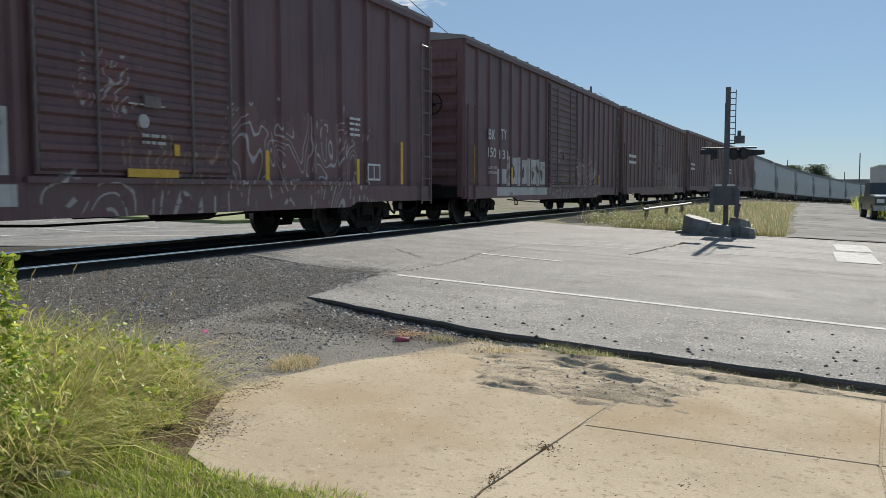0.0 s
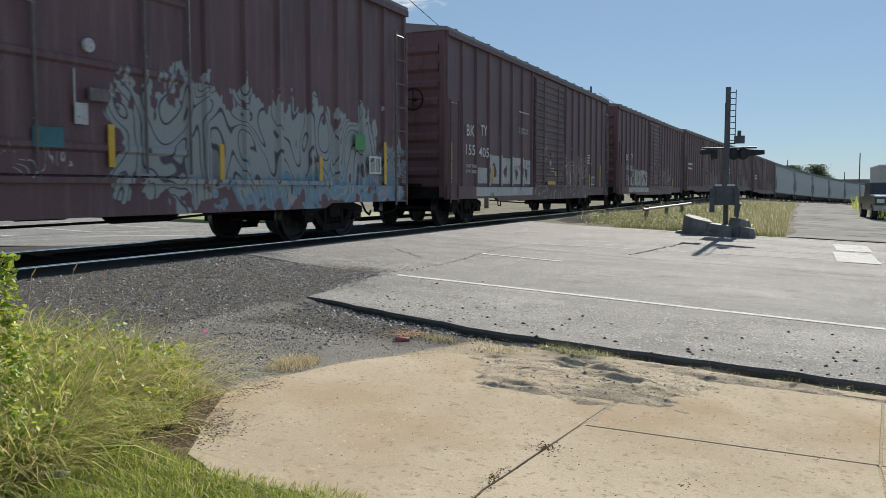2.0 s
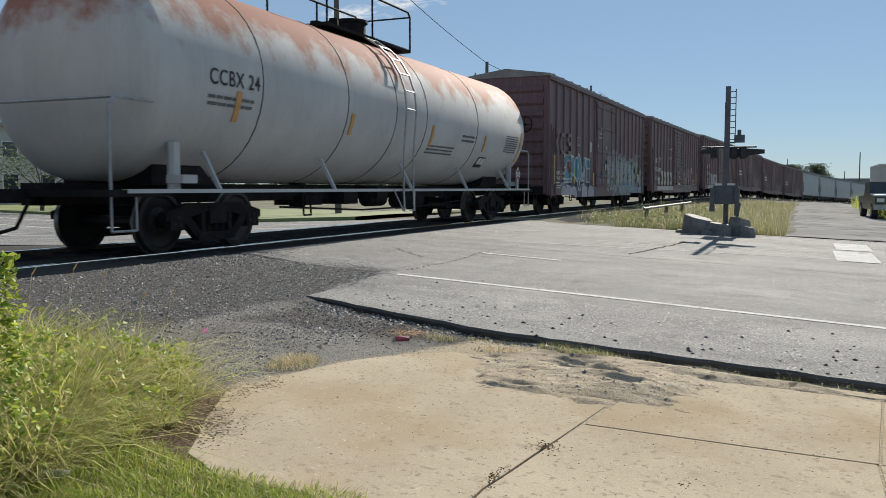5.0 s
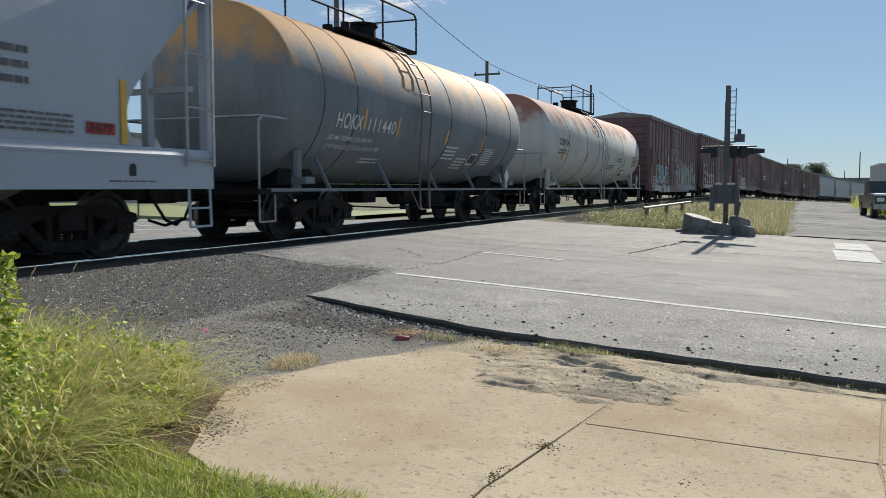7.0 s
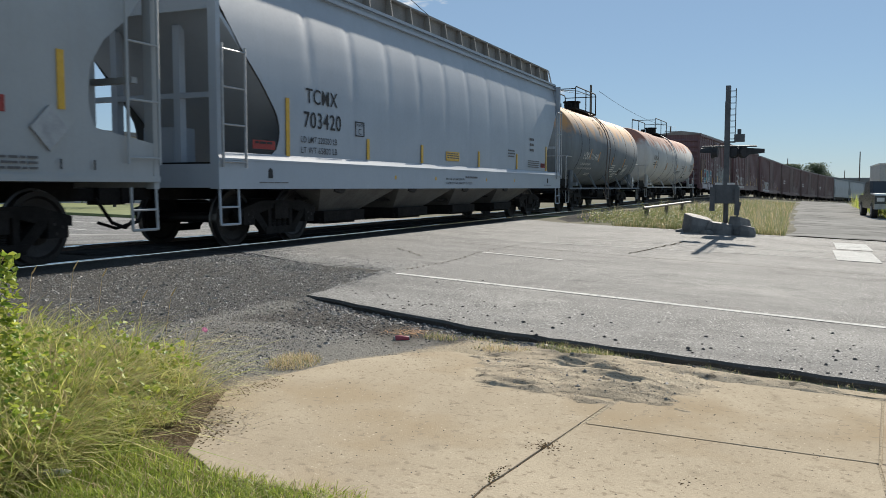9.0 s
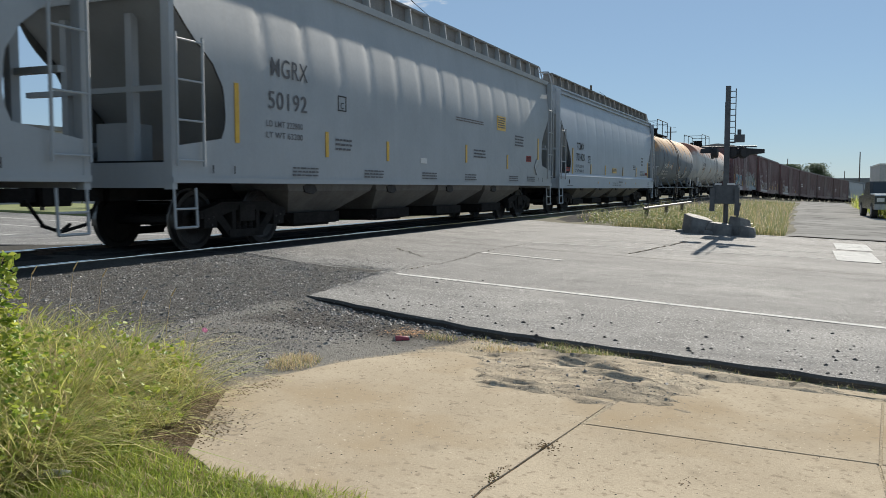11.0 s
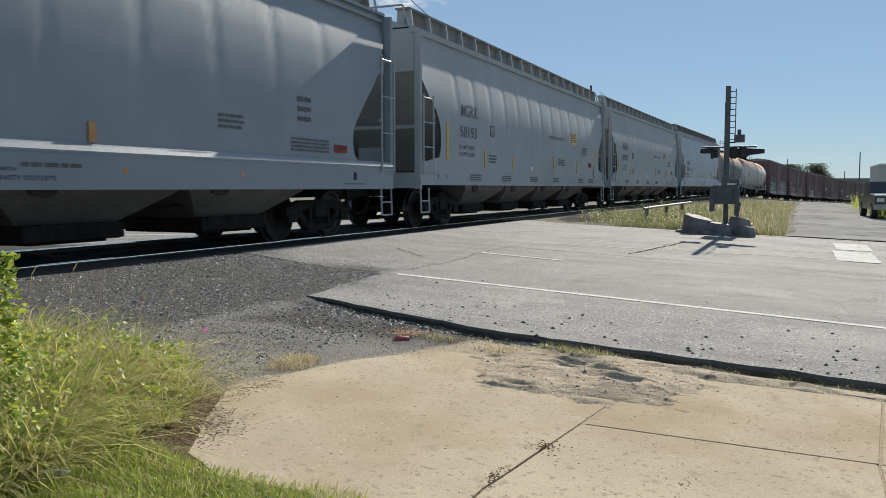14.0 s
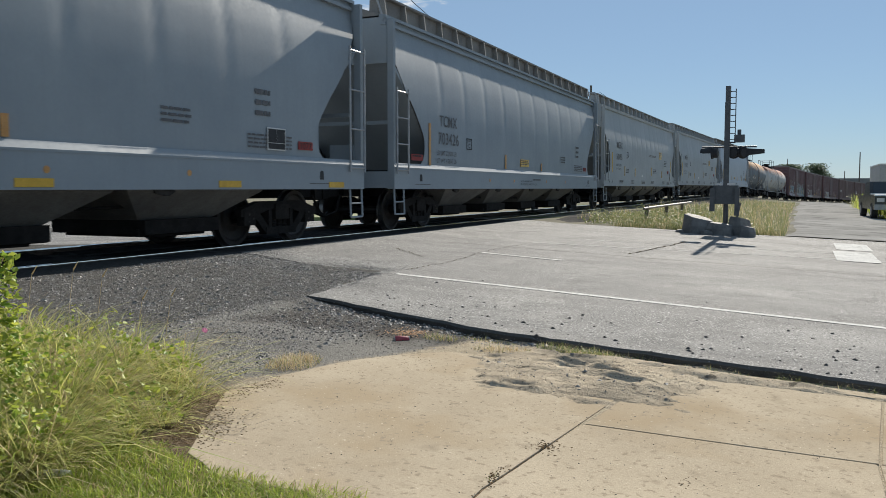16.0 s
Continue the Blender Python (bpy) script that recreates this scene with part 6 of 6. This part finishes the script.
# ---------- crossing signal ----------
SX, SY = 7.50, 24.0
sig = thing("crossing_signal", "dark crossing signal mast with flashing-light heads and bell", "crossing signal", pose(SX, SY, -0.34))
part("mast", Shape().tube((0, 0, 0), (0, 0, 4.03), 0.065, 14).tube((0, 0, 0), (0, 0, 0.25), 0.16, 12, 0.09), M_SIGNAL, sig)
part("gate_arm", Shape().box(-0.07, 0.07, -0.16, -0.10, 1.0, 3.6).box(-0.06, 0.06, -0.16, -0.10, 3.6, 4.02), M_SIGNAL, sig, "raised gate arm against the mast")
s = Shape()
for i in range(9):
    s.tube((0.07, -0.05, 2.6 + i * 0.16), (0.20, -0.05, 2.6 + i * 0.16), 0.012, 6)
s.tube((0.20, -0.05, 2.5), (0.20, -0.05, 3.95), 0.012, 6)
part("mast_steps", s, M_SIGNAL, sig)
part("bell", Shape().tube((0.3, 0, 2.72), (0.3, 0, 2.86), 0.05, 10).box(0.18, 0.44, -0.12, 0.12, 2.52, 2.72).box(0.05, 0.2, -0.02, 0.02, 2.5, 2.54), M_SIGNAL, sig, "warning bell box on a bracket")
part("cross_arm", Shape().tube((-0.66, 0, 2.40), (0.75, 0, 2.40), 0.025, 8), M_SIGNAL, sig)
for x, yaw in ((-0.34, 84), (0.16, -14), (0.42, 30)):
    hd = part("lamp_head", Shape().tube((0, 0.02, 0), (0, 0.06, 0), 0.16, 20).tube((0, -0.10, 0), (0, 0.02, 0), 0.13, 16), M_BLACK, sig, "round black signal lamp with hood", (x, -0.02, 2.24))
    hd.rotation_euler = (0, 0, radians(yaw))
    hood = [(0.14 * math.cos(a), 0.14 * math.sin(a)) for a in [math.pi * k / 8 for k in range(9)]]
    part("hood", Shape().loft([[(x_, 0.06, z_) for x_, z_ in hood], [(x_, 0.34, z_ * 0.9) for x_, z_ in hood], [(x_ * 0.93, 0.34, z_ * 0.85) for x_, z_ in hood], [(x_ * 0.93, 0.06, z_ * 0.93) for x_, z_ in hood]], closed=False), M_BLACK, hd)
    part("lens", Shape().tube((0, 0.05, 0), (0, 0.07, 0), 0.10, 16), surf("red_lens", (0.25, 0.02, 0.02), (0.3, 0.03, 0.03), 3, rough=(0.1, 0.2), bump=0), hd, "unlit red lens")
part("lamp_visor", Shape().prism([(0.45, 2.16), (0.95, 2.22), (0.95, 2.32), (0.45, 2.36)], "y", -0.1, 0.1), M_BLACK, sig)
part("gate_mechanism", Shape().box(-0.33, 0.31, -0.22, 0.24, 0.86, 1.36), M_SIGNAL, sig, "dark gate motor housing")
part("counterweight", Shape().box(-0.40, -0.27, -0.3, -0.22, 0.66, 1.3), M_SIGNAL, sig)
part("counterweight", Shape().box(0.24, 0.36, -0.3, -0.22, 0.55, 1.3), M_SIGNAL, sig)
part("number_plate", Shape().box(-0.27, -0.10, -0.235, -0.22, 1.37, 1.42), M_WHITE, sig, "small white plate")
part("number_plate", Shape().box(0.04, 0.24, -0.235, -0.22, 1.37, 1.42), M_WHITE, sig, "small white plate")
part("cable_pipe", Shape().path([(0.38, -0.1, 0.9), (0.30, -0.1, 0.5), (0.14, -0.12, 0.1)], 0.03), M_SIGNAL, sig)
def rock(x0, x1, y0, y1, z1, seed):
    """A broken concrete lump: a block with knocked-off corners and an uneven top."""
    rnd = random.Random(seed)
    corners = [(a + rnd.uniform(-0.2, 0.2), rnd.uniform(0.85, 1.15)) for a in (0.3, 0.95, 1.9, 2.6, 3.5, 4.2, 5.0, 5.7)]
    tx, ty = rnd.uniform(-0.3, 0.3), rnd.uniform(-0.25, 0.25)
    rings = []
    for f, k in ((-0.2, 1.02), (0.55, 1.0), (1.0, 0.86)):
        ring = []
        for a, q in corners:
            w = k * q * rnd.uniform(0.93, 1.05) * 1.12
            u, v = w * math.cos(a), w * math.sin(a)
            ring.append(((x0 + x1) / 2 + (x1 - x0) / 2 * u, (y0 + y1) / 2 + (y1 - y0) / 2 * v, z1 * f * (1 + max(0, f) * (tx * u + ty * v))))
        rings.append(ring)
    o = part("concrete_rubble", Shape().loft(rings), M_RUBBLE, None, loc=(SX - 0.05, SY, -0.34))
    return tagged(soften(o, 0.015, 1), "broken dark concrete lump at the mast foot", "rubble", "rubble at the mast foot")


for i, q in enumerate(((-1.0, -0.25, -0.55, 0.1, 0.50), (-0.35, 0.30, -0.62, -0.12, 0.34), (0.12, 0.68, -0.4, 0.3, 0.48), (0.40, 0.82, -0.70, -0.2, 0.28), (-1.22, -0.95, -0.5, -0.2, 0.16), (-0.5, -0.2, -0.85, -0.6, 0.14))):
    rock(*q, 80 + i)

# ---------- far verge, lane, rail fence ----------
def verge_place(r):
    y = 24.9 + 50 * r.random() ** 2.0
    x = r.uniform(2.6, 9.0) if y < 34 else r.uniform(3.0 + max(0.0, y - 45) * 0.06, 8.9)
    if y < 27 and x < 4.2:
        x = r.uniform(4.2, 8.9)
    return x, y, road_z(x) - 0.05, 0.55 + 0.7 * (noise.noise((x * 0.8, y * 0.5, 3)) + 0.4)


blades("verge_weeds", 15000, verge_place, lambda r: r.uniform(0.18, 0.62), lambda r: r.uniform(0.004, 0.010), lambda r: r.uniform(0.1, 0.7), (M_VERGE, M_STRAW), "tall green and dry weeds on the verge", "weeds", 31, mixture=(0.8,))
sheet("dirt_lane", steps((8.1, 13.5, 0.2)), steps((25.0, 60, 2), (60, 114, 6)), lambda x, y: road_z(x) + fall(y) + 0.012 + 0.006 * noise.noise((x, y * 0.4, 6)) - 0.08 * smooth01(9.6, 8.5, x + 0.9 * noise.noise((x, y * 0.35, 9))), M_LANE, "grey gravel lane beside the railway", "lane")
fence = thing("rail_fence", "low dark posts carrying a pale steel rail", "fence", pose(0, 0, 0))
for x, y in ((4.72, 27.9), (4.69, 32.5), (4.66, 37.2)):
    part("post", Shape().tube((x, y, -0.4), (x, y, 0.42), 0.07, 8), M_POLE, fence)
part("rail", Shape().tube((4.78, 27.0, 0.30), (4.70, 40.0, 0.30), 0.04, 8), M_DULL, fence, "pale steel rail")
tagged(part("ballast_mound", Shape().loft([[(1.7, y, -0.2), (2.1, y, -0.2 + hh), (2.7, y, -0.18 + hh * 0.8), (3.4, y, -0.22)] for y, hh in ((25.0, 0.02), (27, 0.16), (29, 0.22), (33, 0.2), (45, 0.05))], closed=False), M_GRAVEL), "low dark heap of ballast beside the rail", "ballast heap", kind="structure")
blades("lane_weeds", 2600, lambda r: (r.uniform(13.0, 17), 34 + 40 * r.random(), -0.6, 1.0), lambda r: r.uniform(0.5, 1.5), lambda r: r.uniform(0.01, 0.03), lambda r: r.uniform(0.1, 0.7), (M_WEED, M_GRASS), "tall green weeds beside the lane", "weeds", 32, mixture=(0.4,))


# ---------- parked vehicles by the lane ----------
def wheel(parent, x, y, r=0.38):
    w = part("wheel", Shape().tube((x - 0.13, y, r), (x + 0.13, y, r), r, 18), M_BLACK, parent, "black rubber tyre")
    part("rim", Shape().tube((x - 0.14, y, r), (x + 0.14, y, r), r * 0.55, 14), M_GREY, w)


pick = thing("pickup_truck", "dark pickup truck with bonnet whitened as sunlit, parked on the lane", "truck", pose(13.35, 47.5, -0.53, 0, 0, 4))
dk = surf("dark_truck_paint", (0.03, 0.035, 0.04), (0.05, 0.055, 0.06), 1.0, rough=(0.2, 0.4), bump=0.0)
part("body", Shape().prism([(-2.7, 0.45), (2.7, 0.45), (2.7, 1.05), (0.9, 1.12), (0.5, 1.75), (-0.9, 1.80), (-1.1, 1.15), (-2.7, 1.12)], "x", -0.95, 0.95), dk, pick)
# White colour puts the sunlight on the dark truck's bonnet into its paint.
part("bonnet", Shape().prism([(-2.72, 1.10), (-1.1, 1.16), (-1.1, 1.22), (-2.6, 1.18)], "x", -0.93, 0.93), M_WHITE, pick, "bonnet coloured white for the sun on it")
part("windscreen", Shape().prism([(-1.15, 1.2), (-0.95, 1.75), (-0.93, 1.74), (-1.12, 1.2)], "x", -0.82, 0.82), M_GLASS, pick)
part("bumper", Shape().box(-0.97, 0.97, -2.82, -2.68, 0.45, 0.70), M_GREY, pick)
for x in (-0.7, 0.7):
    part("headlight", Shape().box(x - 0.16, x + 0.16, -2.73, -2.69, 0.82, 1.0), M_WHITE, pick, "clear headlight")
    for y in (-1.75, 1.75):
        wheel(pick, x * 1.2, y)
trl = thing("box_trailer", "tall white box trailer parked behind the pickup", "trailer", pose(15.0, 62.0, -0.58))
part("box", Shape().box(-1.25, 1.25, -4, 4, 1.0, 2.95), M_WALL, trl)
part("roof_edge", Shape().box(-1.28, 1.28, -4.03, 4.03, 2.95, 3.03), M_WHITE, trl, "bright white roof edge")
part("chassis", Shape().box(-1.0, 1.0, -3.9, 3.9, 0.75, 1.0).box(-0.9, -0.7, -3.4, -3.2, 0, 0.8).box(0.7, 0.9, -3.4, -3.2, 0, 0.8), M_STEEL, trl)
for x in (-1.0, 1.0):
    for y in (2.0, 3.1):
        wheel(trl, x, y, 0.48)


# ---------- poles, wires, lamps behind the train ----------
def utility_pole(x, y, z, lamp=False, arm=True):
    p = thing("utility_pole", "weathered wooden utility pole" + (" with a street lamp arm" if lamp else ""), "utility pole", pose(x, y, -0.6 + fall(y)), "utility poles")
    z -= fall(y)
    part("pole", Shape().tube((0, 0, 0), (0, 0, z + 0.6), 0.19, 12, 0.13), M_POLE, p)
    if arm:
        part("cross_arm", Shape().box(-1.1, 1.1, -0.06, 0.06, z - 0.5, z - 0.36).tube((-1.0, 0, z - 0.36), (-1.0, 0, z - 0.2), 0.05).tube((1.0, 0, z - 0.36), (1.0, 0, z - 0.2), 0.05), M_POLE, p)
    if lamp:
        part("lamp_arm", Shape().path([(0, 0, z - 0.7), (-1.5, -0.6, z - 0.1), (-3.0, -1.2, z), (-3.8, -1.6, z - 0.1)], 0.05), M_GREY, p)
        part("lamp_head", Shape().prism([(-0.5, 0), (0.45, 0), (0.3, 0.16), (-0.3, 0.2)], "y", -0.16, 0.16), M_GREY, p, "grey cobra-head street lamp", (-4.2, -1.7, z - 0.2))
    return p


utility_pole(-14, 40, 15.0)
utility_pole(-14, 63.5, 11.0)
utility_pole(-14, 99.2, 13.1, True, False)
utility_pole(-14, 164.8, 12.6)
utility_pole(4.7, 300, 10.5, False, False)
utility_pole(23.9, 260, 10.9, False, False)
utility_pole(23.1, 330, 7.0, False, False)


def wire(p, q, sag):
    pts = [Vector(p).lerp(Vector(q), i / 16) - Vector((0, 0, sag * 4 * (i / 16) * (1 - i / 16))) for i in range(17)]
    tagged(part("overhead_wire", Shape().path(pts, 0.022, 5), M_BLACK), "thin black overhead wire between poles", "wire", "overhead wires")


wire((-14, 40, 14.8), (-14, 63.5, 10.9), 0.3)
wire((-14, 63.5, 10.9), (-14, 99.2, 12.0), 0.6)
wire((-13, 99.2, 12.3), (-13, 164.8, 12.4), 0.9)
wire((-14, 40, 14.8), (-14, 5, 15.2), 0.6)


# ---------- trees, buildings, bridge, cloud ----------
def tree(x, y, hgt, spread, seed, n=1500, label="dark green leafy tree against the sky"):
    t = thing("tree", label, "tree", pose(x, y, -0.6 + fall(y)), "distant trees")
    rnd = random.Random(seed)
    s = Shape().tube((0, 0, 0), (0.1, 0, hgt * 0.45), hgt * 0.035, 10, hgt * 0.022)
    tips = []
    for i in range(9):
        a, r = rnd.uniform(0, 6.28), rnd.uniform(0.4, 0.95) * spread
        tip = Vector((r * math.cos(a), r * math.sin(a), hgt * rnd.uniform(0.5, 0.95)))
        s.tube((0.1, 0, hgt * rnd.uniform(0.28, 0.45)), tip, hgt * 0.014, 6, hgt * 0.004)
        tips.append(tip)
    part("trunk", s, M_BARK, t)

    def place(r):
        c = r.choice(tips)
        q = spread * 0.33
        return c.x + r.gauss(0, q), c.y + r.gauss(0, q), min(hgt * 1.02, c.z + r.gauss(0, q * 0.55))
    leaves("crown", n, place, lambda r: r.uniform(0.02, 0.05) * hgt, M_TREE, "", "", seed + 1, t)
    return t


tree(6.5, 420, 15.5, 4.6, 51, 4200)
tree(13.0, 425, 16.0, 5.2, 52, 4600)
tree(17.5, 430, 13.0, 3.4, 53, 2600)
tree(-3.5, 430, 14.0, 2.6, 54, 800)
tree(-34, 38, 4.0, 2.8, 55)
tree(-36, 46, 3.8, 3.0, 56)
tree(-33, 31, 3.6, 2.6, 57)
tree(-40, 60, 4.8, 3.2, 58)
tree(-42, 24, 4.0, 3.2, 59)


def building(x, y, w, d, hgt, rows, cols, label):
    b = thing("building", label, "building", pose(x, y, -0.6))
    part("wall", Shape().box(-w / 2, w / 2, -d / 2, d / 2, 0, hgt), M_WALL, b)
    part("roof", Shape().box(-w / 2 - 0.3, w / 2 + 0.3, -d / 2 - 0.3, d / 2 + 0.3, hgt, hgt + 0.4), M_ROOF, b)
    for r in range(rows):
        for c_ in range(cols):
            yy = -d / 2 + (c_ + 0.5) * d / cols
            zz = 1.4 + r * (hgt - 1.2) / rows
            wd = part("window", Shape().box(w / 2, w / 2 + 0.05, yy - 0.8, yy + 0.8, zz, zz + 1.4), M_WHITE, b)
            part("pane", Shape().box(w / 2 + 0.05, w / 2 + 0.07, yy - 0.7, yy + 0.7, zz + 0.08, zz + 1.32), M_GLASS, wd)
    return b


building(-62, 62, 20, 34, 6.6, 2, 9, "pale two-storey building with dark windows beyond the road")
building(-58, 22, 16, 22, 5.2, 1, 5, "low pale building beyond the road")
tagged(part("far_verge", Shape().loft([[(x, far_edge(x) + o, road_z(x) + z) for x in steps((-90, -6, 4))] for o, z in ((0.2, 0.0), (0.25, 0.14), (0.5, 0.14), (14, 0.16))], closed=False),
            surf("far_grass", (0.14, 0.17, 0.05), (0.22, 0.24, 0.08), 0.6, bump=0.5, fine=10)), "kerbed grass strip beyond the road", "verge", kind="structure")
br = thing("road_bridge", "long low concrete road bridge in the distance", "bridge", pose(0, 600, 0))
part("deck", Shape().box(22, 140, -5, 5, 3.4, 6.2), M_BRIDGE, br)
part("parapet", Shape().box(22, 140, -5.2, -4.9, 6.2, 7.2), M_BRIDGE, br)
for x in (27, 48, 70, 95, 120):
    part("pier", Shape().box(x - 1, x + 1, -3, 3, -5, 3.4), M_BRIDGE, br)
tagged(part("tree_line", Shape().loft([[(x, 900 + 30 * math.sin(x), -6), (x, 905, 7 + 4 * noise.noise((x * 0.05, 0, 0)) + 3 * noise.noise((x * 0.3, 1, 0)))] for x in steps((-900, 700, 4))], closed=False), M_TREE), "low line of far trees on the horizon", "trees", kind="structure")


def cloud(cx, cz, w, hgt):
    k = 12
    v = [(2 * i / k - 1, 0.25 * (1 - (2 * i / k - 1) ** 2), 2 * j / k - 1) for j in range(k + 1) for i in range(k + 1)]
    me = bpy.data.meshes.new("cloud")
    me.from_pydata([tuple(1.25 * q for q in p) for p in v], [], [(j * (k + 1) + i, j * (k + 1) + i + 1, (j + 1) * (k + 1) + i + 1, (j + 1) * (k + 1) + i) for j in range(k) for i in range(k)])
    o = part("cloud", me, M_CLOUD, loc=(cx, 2600, cz))
    o.scale, o.rotation_euler = (w, 40, hgt), (0, 0, radians(23))
    tagged(o, "small bright white cloud high in the sky", "cloud", "clouds", "structure")


def sky_x(px_off):
    return 9.4 + 2600 * math.tan(math.atan(px_off / 1480.0) - radians(23.2))


cloud(sky_x(-60), 640, 150, 42)
cloud(sky_x(-150), 610, 150, 50)
cloud(sky_x(-270), 580, 120, 40)
cloud(sky_x(205), 305, 45, 11)


def motions():
    """The train rolls away along the track; wheels turn with it."""
    for car, mid in MOVERS:
        rows = []
        for i in range(33):
            t = i * 0.5
            d = V * (t - mid) - 3.37
            p, hd = track(d)
            rows.append((t, Matrix.Translation(p) @ pose(0, 0, 0, math.degrees((fall(d + 9) - fall(d - 9)) / 18), 0, hd)))
        walk(car, rows)
    turn = -math.degrees(V / 0.457) / 15.0
    for w, y in WHEELSETS:
        walk(w, [(k / 15.0, pose(0, y, 0.457, turn * k, 0, 0)) for k in range(241)])


motions()
